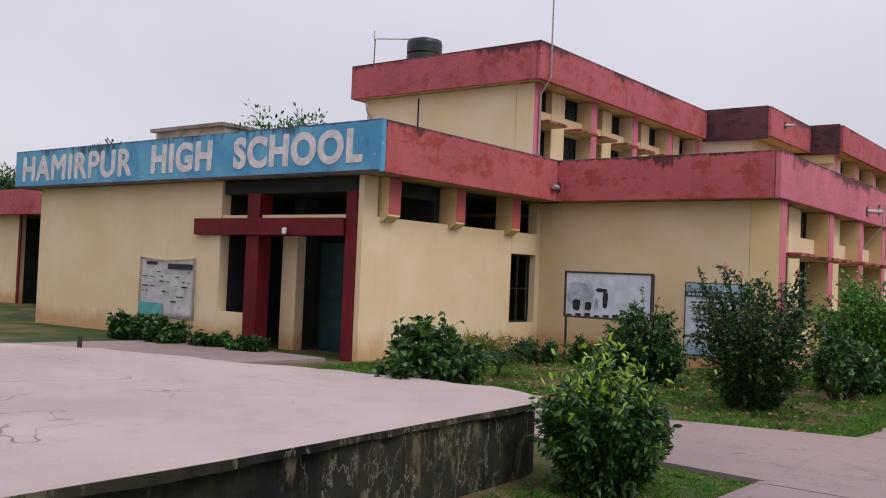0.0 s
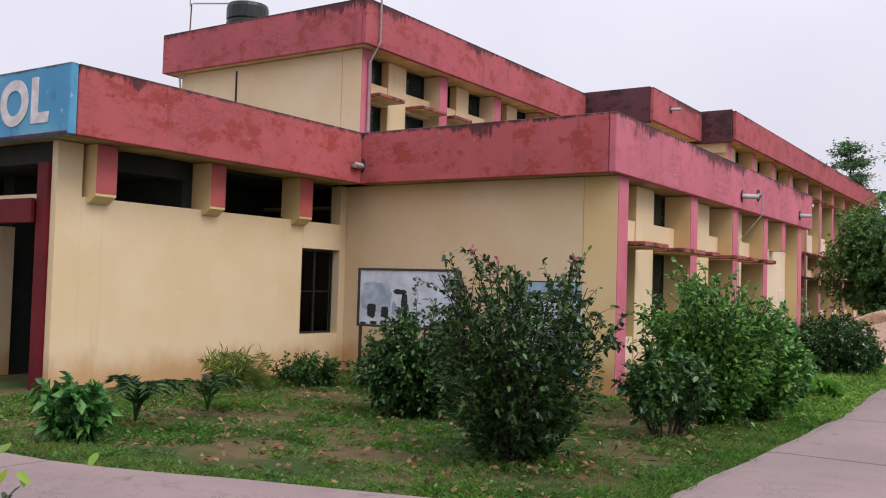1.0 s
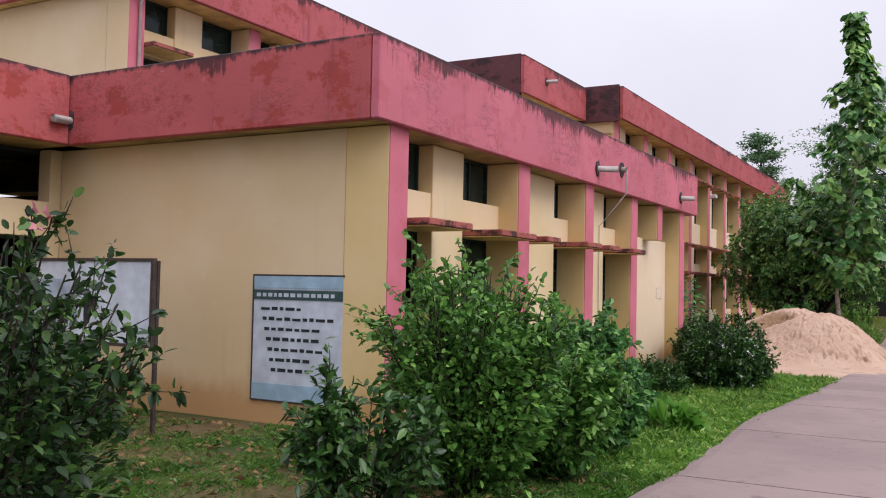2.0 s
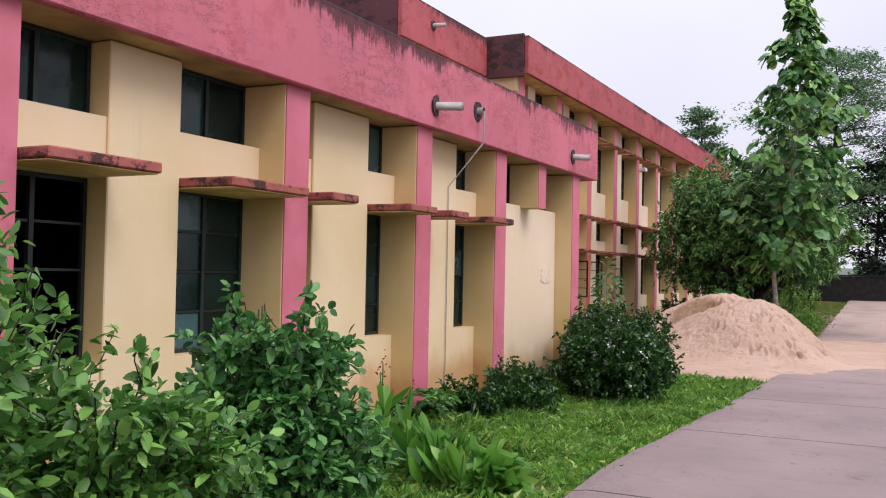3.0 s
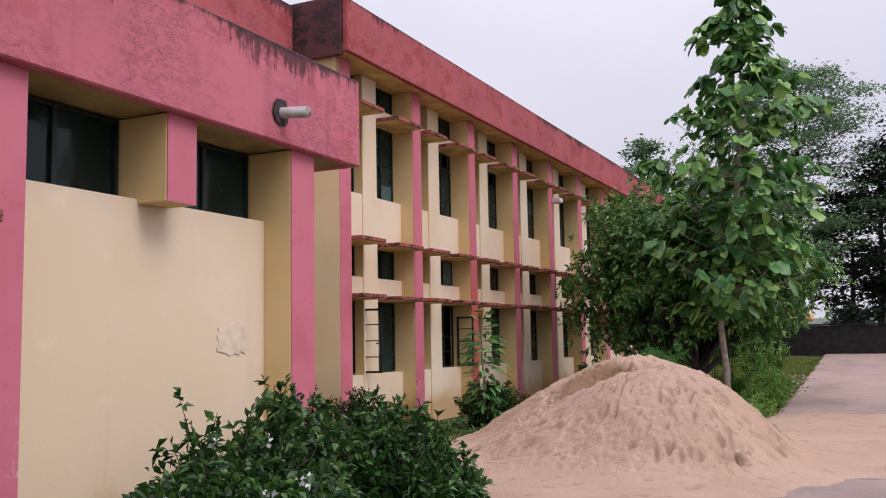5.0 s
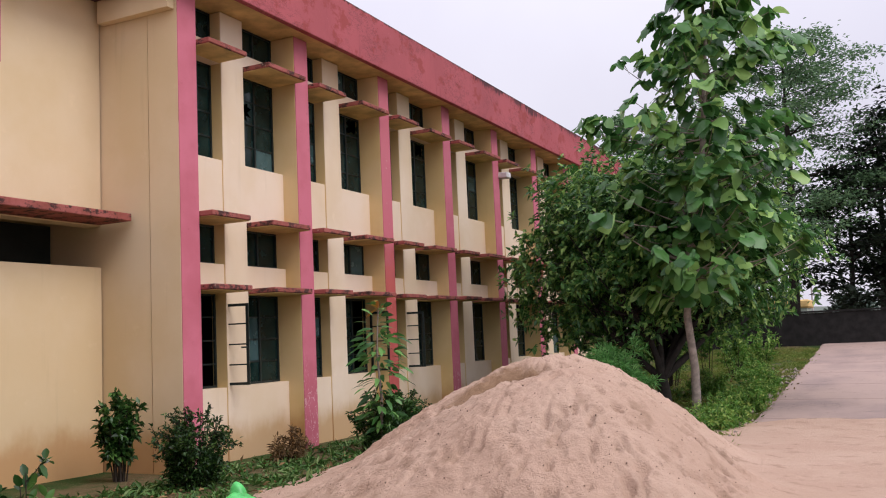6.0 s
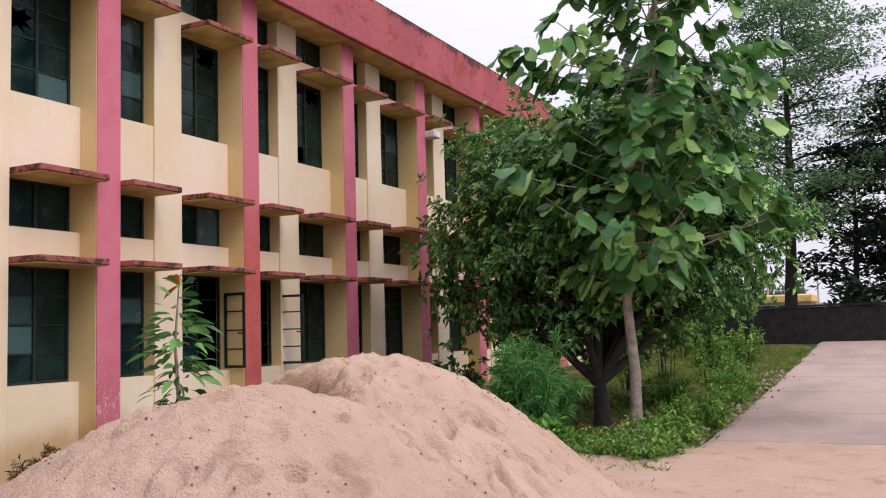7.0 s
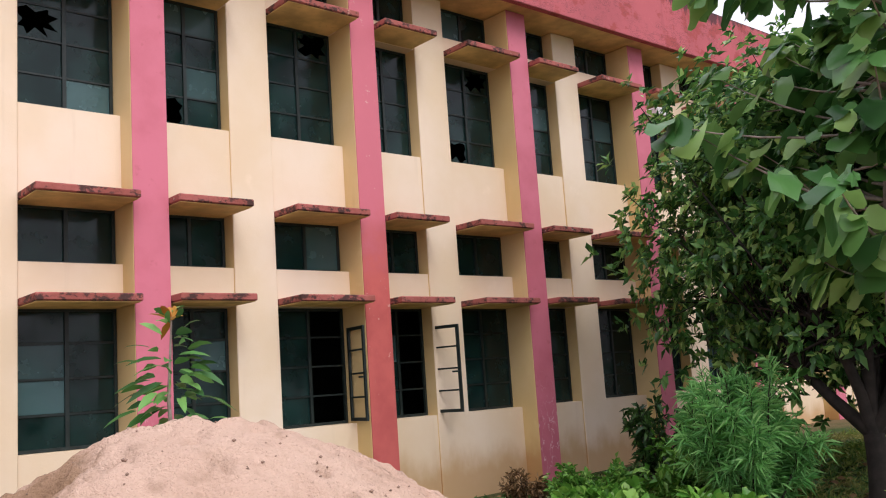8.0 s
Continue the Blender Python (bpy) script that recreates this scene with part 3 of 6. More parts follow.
def window(parent, x, y0, y1, z0, z1, cols, rows, broken=(), open_cols=(), detail=True):
    """Steel window facing east: frame with glazing bars, each pane of its own."""
    t, d = 0.035, 0.02
    bm = ring_frame(x - d, x + d, y0, y1, z0, z1, t)
    w = part("window", bm, STEEL, parent, "dark steel window frame")
    cw, rh = (y1 - y0) / cols, (z1 - z0) / rows
    for c in range(1, cols):
        part("mullion", boxes((x - d * 1.2, x + d * 1.2, y0 + c * cw - 0.022, y0 + c * cw + 0.022, z0 + t, z1 - t)), STEEL, w)
    for r in range(1, rows):
        part("glazing_bar", boxes((x - d * 0.6, x + d * 0.6, y0 + t, y1 - t, z0 + r * rh - 0.011, z0 + r * rh + 0.011)), STEEL, w)
    for c in range(cols):
        if c in open_cols:
            continue
        for r in range(rows):
            if (c, r) in broken:
                shards(w, x, y0 + c * cw + 0.013, y0 + (c + 1) * cw - 0.013, z0 + r * rh + 0.013, z0 + (r + 1) * rh - 0.013)
                continue
            g = 0.013 + random.random() * 0.004
            tilt = random.uniform(-0.006, 0.006)
            bm = bmesh.new()
            a, b = y0 + c * cw + g, y0 + (c + 1) * cw - g
            e, f = z0 + r * rh + g, z0 + (r + 1) * rh - g
            q = [bm.verts.new(p) for p in ((x - 0.004 + tilt, a, e), (x - 0.004 - tilt, b, e), (x - 0.004 - tilt, b, f), (x - 0.004 + tilt, a, f))]
            p = [bm.verts.new(v.co - Vector((0.004, 0, 0))) for v in q]
            bm.faces.new(q), bm.faces.new(p[::-1])
            for i in range(4):
                k = (i + 1) % 4
                bm.faces.new((q[k], q[i], p[i], p[k]))
            part("pane", bm, GLASS, w)
    return w


def casement(parent, x, y, width, z0, z1, angle):
    """A window leaf swung outwards, hinged at (x, y): steel frame, glazing bars, empty or glazed."""
    bm = bmesh.new()
    t = 0.045
    box(bm, 0, width, -0.015, 0.015, 0, t), box(bm, 0, width, -0.015, 0.015, z1 - z0 - t, z1 - z0)
    box(bm, 0, t, -0.015, 0.015, t, z1 - z0 - t), box(bm, width - t, width, -0.015, 0.015, t, z1 - z0 - t)
    for k in (1, 2, 3):
        z = (z1 - z0) * k / 4
        box(bm, t, width - t, -0.012, 0.012, z - 0.012, z + 0.012)
    box(bm, width - 0.12, width - 0.02, -0.05, -0.015, (z1 - z0) * 0.45, (z1 - z0) * 0.47)
    bm.transform(Matrix.Translation((x, y, z0)) @ Matrix.Rotation(radians(angle), 4, "Z"))
    return part("casement_leaf", bm, STEEL, parent, "open steel casement leaf with three glazing bars")


def sunshade(parent, x0, x1, y0, y1, top, thick=0.085):
    """Thin projecting slab: weathered red edge on top, stained cream underside."""
    j = random.uniform(-0.012, 0.012)
    s = part("sunshade", boxes((x0, x1, y0, y1, top - thick + j, top + j), bevel=0.012), SHADE_EDGE, parent, "weathered red concrete sunshade slab")
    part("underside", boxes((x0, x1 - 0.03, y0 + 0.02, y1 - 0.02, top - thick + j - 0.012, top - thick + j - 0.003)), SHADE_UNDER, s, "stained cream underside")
    return s


def pilaster(parent, x_back, x, y0, y1, z0, z1, cream, face=None):
    p = part("pilaster", boxes((x_back, x - 0.012, y0, y1, z0, z1), bevel=0.01), cream, parent, "cream sided projecting pilaster")
    part("painted_face", boxes((x - 0.012, x, y0 + 0.004, y1 - 0.004, z0, z1)), face or PILASTER, p, "pink painted front")
    return p


def bay(parent, x, a, b, c, d, levels, shade_out, cream, base, near=True, special=None):
    """One bay of the east front between two pilasters (a to b) with a pier (c to d). levels: (kind, z0, z1)."""
    xs_, xp, xb = x - 0.33, x - 0.54, x - 0.62
    special = special or {}
    top = levels[-1][2]
    pier = part("pier", boxes((xb, xs_ + 0.03, c, d, base, top), bevel=0.01), [cream, REVEAL], parent)
    # pier faces turned along y get the yellower tone, the rest stay cream
    for face in pier.data.polygons:
        face.material_index = 1 if abs(face.normal.y) > 0.9 else 0
    for kind, z0, z1 in levels:
        if kind == "wall":
            for p, q in ((a, c), (d, b)):
                part("wall", boxes((xb, xs_, p, q, z0, z1)), cream, parent)
        elif kind == "shade":
            sunshade(parent, xp, x + shade_out, a + 0.006, c - 0.006, z1)
            sunshade(parent, xp, x + shade_out, d + 0.006, b - 0.006, z1)
        else:
            rows = {"win": 4, "vent": 1}[kind]
            for side, (p, q) in enumerate(((a, c), (d, b))):
                key = (kind, round(z0, 2), side)
                opt = special.get(key, {})
                cols = 2 if near else 1
                window(parent, xp, p + 0.01, q - 0.01, z0 + 0.005, z1 - 0.005, cols, rows if near else 1, opt.get("broken", ()), opt.get("open", ()))


# --- two-storey classroom block
NX, NPIL, NW = -10.36, [39.25 + 3.16 * k for k in range(11)], 0.43
north = thing("two_storey_block", (-15, 55, 0), "two-storey cream school block with pink pilasters and red sunshades", "building")
N_LEVELS = [("wall", -0.4, 1.22), ("win", 1.22, 2.785), ("wall", 2.785, 3.27), ("shade", 2.79, 2.88), ("vent", 3.27, 3.945),
            ("wall", 3.945, 5.04), ("shade", 3.95, 4.04), ("win", 5.04, 6.725), ("wall", 6.725, 7.05), ("shade", 6.73, 6.82), ("vent", 7.05, 7.64)]
for k, y in enumerate(NPIL):
    pilaster(north, NX - 0.62, NX, y, y + NW, -0.4, 7.64, REVEAL if k else CREAM, PILASTER_RED if k == 2 else None)
for k, y in enumerate(NPIL[:-1]):
    a, b = y + NW, NPIL[k + 1]
    L = b - a
    spec = {}
    if k == 0:
        spec = {("win", 5.04, 1): {"broken": ((0, 2),)}, ("win", 1.22, 0): {"open": (1,)}}
    if k == 1:
        spec = {("win", 5.04, 0): {"broken": ((0, 0),)}, ("win", 1.22, 1): {"open": (1,)}, ("win", 5.04, 1): {"broken": ((1, 3),)}}
    if k == 2:
        spec = {("win", 1.22, 0): {"open": (1,)}, ("win", 5.04, 1): {"broken": ((0, 0), (1, 3))}}
    bay(north, NX, a, b, a + 0.98, a + 1.58, N_LEVELS, 0.26, CREAM_N, -0.4, k < 5, spec)
    if k == 0:
        casement(north, NX - 0.40, a + 0.37 * L, 0.46, 1.25, 2.6, 12)
    if k == 1:
        casement(north, NX - 0.40, b - 0.03, 0.50, 1.25, 2.5, -10)
    if k == 2:
        casement(north, NX - 0.40, a + 0.37 * L, 0.50, 1.25, 2.5, 14)
N_END = NPIL[-1] + NW
part("side_wall", boxes((-26, NX - 0.63, 39.26, 39.6, -0.4, 7.64)), CREAM, north)
part("side_wall", boxes((-26, NX - 0.02, N_END - 0.2, N_END + 0.05, -0.4, 7.64)), CREAM_N, north)
part("back_wall", boxes((-26.2, -26, 39.34, N_END, -0.4, 7.64)), CREAM_N, north)
# unseen room shell, darkened by its colour
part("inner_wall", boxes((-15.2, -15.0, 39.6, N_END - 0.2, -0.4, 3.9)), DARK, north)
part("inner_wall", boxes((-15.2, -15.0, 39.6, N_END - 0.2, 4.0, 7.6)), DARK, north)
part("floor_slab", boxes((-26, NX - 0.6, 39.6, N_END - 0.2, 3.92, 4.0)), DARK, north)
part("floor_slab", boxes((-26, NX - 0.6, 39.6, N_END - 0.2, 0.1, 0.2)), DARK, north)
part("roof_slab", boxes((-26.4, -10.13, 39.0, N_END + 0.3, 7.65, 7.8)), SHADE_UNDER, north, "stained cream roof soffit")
# extra black sheet hides the lit roof soffit from the rooms
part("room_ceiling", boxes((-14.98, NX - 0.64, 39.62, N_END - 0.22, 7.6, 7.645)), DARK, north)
part("roof_top", boxes((-26.3, -10.2, 39.2, N_END + 0.2, 7.81, 7.86)), ROOF, north)
part("parapet", boxes((-10.12, -10.0, 39.0, N_END + 0.4, 7.63, 8.70), bevel=0.012), PINK_U, north, "pink parapet with black mould along its top")
part("parapet_return", boxes((-11.9, -10.13, 38.94, 39.06, 7.55, 8.76), bevel=0.012), MOULDY, north, "blackened parapet return")
part("cornice_wall", boxes((-11.9, -10.42, 39.10, 39.245, 7.2, 7.62)), CREAM, north, "flaking cream plaster")

# --- recessed link between the blocks
link = thing("stair_link_block", (-14, 36, 0), "recessed cream link block between the two classroom wings", "building")
part("wall", boxes((-12.3, -12.0, 32.0, 39.24, -0.4, 3.24), bevel=0.006), CREAM, link)
part("wall", boxes((-12.3, -12.0, 34.2, 39.24, 3.9, 7.62), bevel=0.006), CREAM, link)
# black panel behind the vent band stands for its shaded depth
part("vent_opening", boxes((-13.2, -13.1, 32.2, 39.2, 3.1, 4.0)), DARK, link)
part("sunshade", boxes((-12.0, -11.3, 33.4, 39.2, 3.92, 4.04), bevel=0.012), SHADE_EDGE, link, "mouldy sunshade slab")
part("roof_slab", boxes((-26, -11.38, 34.2, 38.93, 7.64, 7.8)), SHADE_UNDER, link)
part("parapet", boxes((-11.37, -11.25, 34.0, 38.93, 7.62, 8.72), bevel=0.012), PINK_U, link, "pink parapet streaked with mould")
part("parapet_return", boxes((-13.85, -11.38, 34.0, 34.12, 7.55, 8.76), bevel=0.012), MOULDY, link, "blackened parapet return")
part("south_wall", boxes((-26, -12.31, 34.2, 34.4, 3.9, 7.6)), CREAM_N, link)
part("west_wall", boxes((-26.2, -26, 30, 39.3, -0.4, 7.6)), CREAM_N, link)

# --- upper storey set back over the single-storey wing
upper = thing("upper_storey", (-17, 28, 4.2), "set-back cream upper storey with old red parapet", "building")
UX, UPIL = -14.05, [22.2, 25.55, 28.45, 31.3]
U_LEVELS = [("wall", 4.0, 5.0), ("win", 5.0, 6.45), ("wall", 6.45, 6.95), ("shade", 6.5, 6.6), ("vent", 6.95, 7.62)]
for y in UPIL + [33.8]:
    pilaster(upper, UX - 0.62, UX, y, y + 0.38, 4.0, 7.62, CREAM)
for k, y in enumerate(UPIL):
    a, b = y + 0.38, (UPIL + [33.8])[k + 1]
    L = b - a
    bay(upper, UX, a, b, a + 0.36 * L, a + 0.62 * L, U_LEVELS, 0.26, CREAM, 4.0, False)
part("south_wall", boxes((-20.3, UX - 0.63, 22.21, 22.45, 4.0, 7.62)), CREAM, upper)
part("west_wall", boxes((-20.5, -20.3, 22.21, 39.3, 4.0, 7.62)), CREAM, upper)
part("inner_wall", boxes((-17.2, -17.0, 22.5, 34.1, 4.2, 7.6)), DARK, upper)
part("drain_groove", boxes((-18.35, -18.31, 22.18, 22.21, 4.8, 7.5)), BLACKHOLE, upper, "dark vertical joint")
part("roof_slab", boxes((-20.85, -13.83, 22.0, 34.0, 7.64, 7.8)), SHADE_UNDER, upper)
part("parapet", boxes((-13.82, -13.7, 21.87, 34.0, 7.63, 8.72), bevel=0.012), PINK_U, upper, "faded red parapet")
part("south_parapet", boxes((-20.95, -13.83, 21.87, 21.99, 7.63, 8.72), bevel=0.012), PINK_U, upper, "faded red parapet with peeling paint")
part("west_parapet", boxes((-20.95, -20.86, 22.0, 34.0, 7.63, 8.72)), PINK_U, upper)

# --- single-storey classroom wing
MX, MPIL = -6.03, [19.03, 22.55, 25.32, 27.83, 31.38]
mid = thing("single_storey_wing", (-9, 26, 0.2), "single-storey cream classroom wing with pink parapet and pilasters", "building")
M_LEVELS = [("wall", -0.1, 1.16), ("win", 1.16, 2.695), ("wall", 2.695, 3.2), ("shade", 2.70, 2.79), ("vent", 3.2, 3.84)]
M_PIERS = [(20.54, 21.38), (23.47, 24.63), (26.25, 27.07)]
for y in MPIL:
    pilaster(mid, MX - 0.62, MX, y, y + 0.41, -0.1, 3.84, REVEAL)
for k, (c, d) in enumerate(M_PIERS):
    spec = {("win", 1.16, 0): {"open": (0, 1)}} if k == 0 else {}
    bay(mid, MX, MPIL[k] + 0.41, MPIL[k + 1], c, d, M_LEVELS, 0.31, CREAM, -0.1, True, spec)
part("wall", boxes((MX - 0.62, MX - 0.33, 28.24, 31.38, -0.1, 3.14), bevel=0.008), CREAM_N, mid, "blank cream wall panel")
part("stub_pilaster", boxes((MX - 0.62, MX - 0.012, 29.62, 29.98, 3.1, 3.84), bevel=0.008), REVEAL, mid)
part("painted_face", boxes((MX - 0.012, MX, 29.624, 29.976, 3.1, 3.84)), PILASTER, mid, "pink painted front of the stub")
window(mid, MX - 0.54, 28.25, 29.6, 3.15, 3.83, 2, 1)
window(mid, MX - 0.54, 30.0, 31.37, 3.15, 3.83, 2, 1)
part("end_wall", boxes((-12.0, MX - 0.63, 31.8, 32.05, -0.2, 3.84)), CREAM, mid)
part("south_wall", boxes((-11.96, MX - 0.625, 19.04, 19.28, -0.1, 3.84)), CREAM, mid)
# room shell and added ceiling sheet, dark by colour so the windows read black
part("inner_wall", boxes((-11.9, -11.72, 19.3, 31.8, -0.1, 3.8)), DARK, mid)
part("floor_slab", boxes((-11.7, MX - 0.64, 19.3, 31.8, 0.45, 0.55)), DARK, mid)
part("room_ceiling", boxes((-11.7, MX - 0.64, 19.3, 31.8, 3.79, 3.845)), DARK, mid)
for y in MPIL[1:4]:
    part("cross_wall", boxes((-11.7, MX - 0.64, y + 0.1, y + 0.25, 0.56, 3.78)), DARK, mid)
part("roof_slab", boxes((-13.4, -6.05, 18.75, 32.42, 3.85, 4.0)), SOFFIT_SHADED, mid, "stained ochre soffit darkened for eaves shade")
part("roof_top", boxes((-13.4, -6.1, 18.8, 32.4, 4.005, 4.05)), ROOF, mid)
part("parapet", boxes((-6.04, -5.92, 18.62, 32.54, 3.84, 4.81), bevel=0.014), PINK_M, mid, "pink parapet with black streaks")
part("south_parapet", boxes((-11.19, -6.05, 18.62, 18.74, 3.84, 4.81), bevel=0.014), PINK_S, mid, "peeling dark red parapet")
part("end_parapet", boxes((-13.0, -6.05, 32.43, 32.54, 3.84, 4.81), bevel=0.01), PINK_M, mid)

# --- entrance block
ent = thing("entrance_block", (-17, 15.5, 0.4), "cream entrance block with a blue sign parapet and dark porch", "building")
EY, EX = 12.72, -11.72
part("south_wall", boxes((-23.2, -15.83, EY, EY + 0.25, -0.4, 3.84), bevel=0.006), CREAM, ent)
part("south_wall", boxes((-15.82, -14.95, EY, EY + 0.22, -0.1, 1.05)), CREAM, ent, "low wall under the porch window")
part("porch_post", boxes((-14.94, -14.55, EY - 0.05, EY + 0.3, -0.1, 3.54), bevel=0.01), MAROON, ent, "maroon painted post")
part("porch_post", boxes((-12.12, -11.86, EY - 0.05, EY + 0.3, -0.1, 3.54), bevel=0.01), MAROON, ent, "maroon painted post")
part("porch_wall", boxes((-14.54, -14.1, EY + 0.62, EY + 0.86, -0.1, 2.7)), CREAM, ent)
# porch shade is put in as near-black slabs and walls
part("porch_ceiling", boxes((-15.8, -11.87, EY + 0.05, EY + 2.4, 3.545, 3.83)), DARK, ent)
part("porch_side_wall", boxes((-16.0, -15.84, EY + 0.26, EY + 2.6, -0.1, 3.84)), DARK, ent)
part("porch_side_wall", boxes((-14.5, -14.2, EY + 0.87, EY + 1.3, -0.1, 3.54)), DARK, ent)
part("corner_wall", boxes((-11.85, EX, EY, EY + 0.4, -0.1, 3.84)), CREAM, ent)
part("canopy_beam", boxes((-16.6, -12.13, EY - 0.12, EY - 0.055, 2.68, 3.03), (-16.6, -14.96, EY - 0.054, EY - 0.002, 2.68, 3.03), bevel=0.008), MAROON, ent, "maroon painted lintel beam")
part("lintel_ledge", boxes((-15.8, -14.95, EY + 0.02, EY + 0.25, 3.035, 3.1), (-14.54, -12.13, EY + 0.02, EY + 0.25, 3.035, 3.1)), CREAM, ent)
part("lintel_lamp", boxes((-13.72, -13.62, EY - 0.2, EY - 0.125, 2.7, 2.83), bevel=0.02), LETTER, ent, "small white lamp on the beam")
# added black sheet keeps the clerestory dark
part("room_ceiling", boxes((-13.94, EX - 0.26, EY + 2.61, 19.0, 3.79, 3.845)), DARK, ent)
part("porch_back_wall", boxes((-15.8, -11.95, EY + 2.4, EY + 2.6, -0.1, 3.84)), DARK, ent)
door = part("door", boxes((-14.1, -12.95, EY + 1.32, EY + 1.37, 0.25, 2.6), (-12.93, -12.14, EY + 1.32, EY + 1.37, 0.25, 2.6), bevel=0.006), TEAL, ent, "teal painted double door")
part("door_panel", boxes((-13.98, -13.07, EY + 1.305, EY + 1.319, 0.4, 1.2), (-12.85, -12.24, EY + 1.305, EY + 1.319, 0.4, 1.2), (-13.98, -13.07, EY + 1.305, EY + 1.319, 1.4, 2.45), (-12.85, -12.24, EY + 1.305, EY + 1.319, 1.4, 2.45), bevel=0.004), TEAL, door)
part("door_handle", boxes((-12.88, -12.84, EY + 1.26, EY + 1.304, 1.2, 1.36), bevel=0.008), PIPE, door)
part("east_wall", boxes((EX - 0.25, EX, EY + 0.4, 17.78, -0.1, 3.08), (EX - 0.25, EX, 17.78, 18.84, -0.1, 0.98), (EX - 0.25, EX, 17.78, 18.84, 2.58, 3.08), (EX - 0.25, EX, 18.84, 19.03, -0.1, 3.84), bevel=0.004), CREAM, ent)
window(ent, EX - 0.18, 17.79, 18.83, 0.99, 2.57, 2, 2, (), (0, 1))


def bracket(y0, y1):
    """Stub beam end under the parapet: cream sides, sloped underside, red painted front."""
    bm = bmesh.new()
    side = [(EX - 0.25, 3.0), (EX + 0.05, 3.0), (EX + 0.2, 3.1), (EX + 0.2, 3.84), (EX - 0.25, 3.84)]
    a = [bm.verts.new((x, y0, z)) for x, z in side]
    b = [bm.verts.new((x, y1, z)) for x, z in side]
    bm.faces.new(a), bm.faces.new(b[::-1])
    for i in range(5):
        k = (i + 1) % 5
        bm.faces.new((a[k], a[i], b[i], b[k]))
    bmesh.ops.recalc_face_normals(bm, faces=bm.faces)
    st = part("stub_beam", bm, REVEAL, ent, "cream beam end with a red front")
    part("painted_face", boxes((EX + 0.2, EX + 0.208, y0 + 0.004, y1 - 0.004, 3.14, 3.84)), PILASTER_RED, st, "red painted front")


for y0, y1 in ((13.2, 13.55), (15.34, 15.66), (17.45, 17.79)):
    bracket(y0, y1)
part("inner_wall", boxes((-14.1, -13.95, EY + 2.6, 19.0, -0.1, 3.84)), DARK, ent)
part("west_wall", boxes((-23.2, -22.95, EY + 0.26, 24, -0.4, 3.84)), CREAM, ent)
part("back_wall", boxes((-23.2, -14.7, 23.9, 24.1, -0.4, 3.9)), CREAM, ent)
part("roof_slab", boxes((-23.9, -11.18, 12.55, 21.8, 3.85, 4.0)), SOFFIT_SHADED, ent, "stained ochre soffit darkened for eaves shade")
part("roof_top", boxes((-23.8, -11.25, 12.6, 24.0, 4.005, 4.05)), ROOF, ent)
sign = part("sign_parapet", boxes((-24.05, -11.06, 12.42, 12.54, 3.84, 4.81), bevel=0.014), BLUE, ent, "flaking blue painted sign parapet")
part("sign_edge_band", boxes((-24.0, -11.1, 12.405, 12.419, 3.845, 3.885)), MOULDY, ent, "thin blackened lower edge")
part("east_parapet", boxes((-11.18, -11.06, 12.55, 18.61, 3.84, 4.81), bevel=0.014), PINK_S, ent, "peeling red parapet with black mould")
part("west_parapet", boxes((-24.05, -23.93, 12.55, 24.0, 3.84, 4.81), bevel=0.01), PINK_S, ent)


def word(text, x0, x1, z0, z1, y, mat, parent, bold=0.045):
    """Painted lettering, fitted to its stretch of the board, facing south."""
    cu = bpy.data.curves.new("lettering", "FONT")
    cu.body, cu.size, cu.offset, cu.extrude = text, 1.0, bold, 0.004
    cu.space_character = 1.12
    tmp = bpy.data.objects.new("lettering_source", cu)
    scene.collection.objects.link(tmp)
    me = bpy.data.meshes.new_from_object(tmp.evaluated_get(bpy.context.evaluated_depsgraph_get()))
    bpy.data.objects.remove(tmp)
    if not bold:
        # thicken the strokes with shifted copies, each a hair behind the last
        bm = bmesh.new()
        bm.from_mesh(me)
        source = list(bm.verts) + list(bm.edges) + list(bm.faces)
        for k, shift in enumerate(((-0.035, 0), (0.035, 0), (0, -0.03), (0, 0.03))):
            made = bmesh.ops.duplicate(bm, geom=source)["geom"]
            bmesh.ops.translate(bm, verts=[v for v in made if isinstance(v, bmesh.types.BMVert)], vec=(*shift, -0.0008 * (k + 1)))
        bm.to_mesh(me)
        bm.free()
    co = np.empty(len(me.vertices) * 3, np.float32)
    me.vertices.foreach_get("co", co)
    co = co.reshape(-1, 3)
    lo, hi = co.min(0), co.max(0)
    o = origin(parent)
    out = np.empty_like(co)
    u = (co[:, 0] - lo[0]) / (hi[0] - lo[0])
    wob = np.array([0.012 * noise.noise((float(a) * 14, 2.0, 5.0)) for a in u])
    out[:, 0] = x0 + u * (x1 - x0) - o.x
    out[:, 1] = y - co[:, 2] - o.y
    out[:, 2] = z0 + (co[:, 1] - lo[1]) / (hi[1] - lo[1]) * (z1 - z0) + wob - o.z
    me.vertices.foreach_set("co", out.ravel())
    me.update()
    return finish("lettering", me, mat, parent, "faded white capital letters")


word("HAMIRPUR", -23.65, -18.75, 3.99, 4.66, 12.412, LETTER, sign, 0.0)
word("HIGH", -18.0, -15.85, 4.02, 4.68, 12.412, LETTER, sign)
word("SCHOOL", -15.15, -11.52, 4.02, 4.68, 12.412, LETTER, sign)


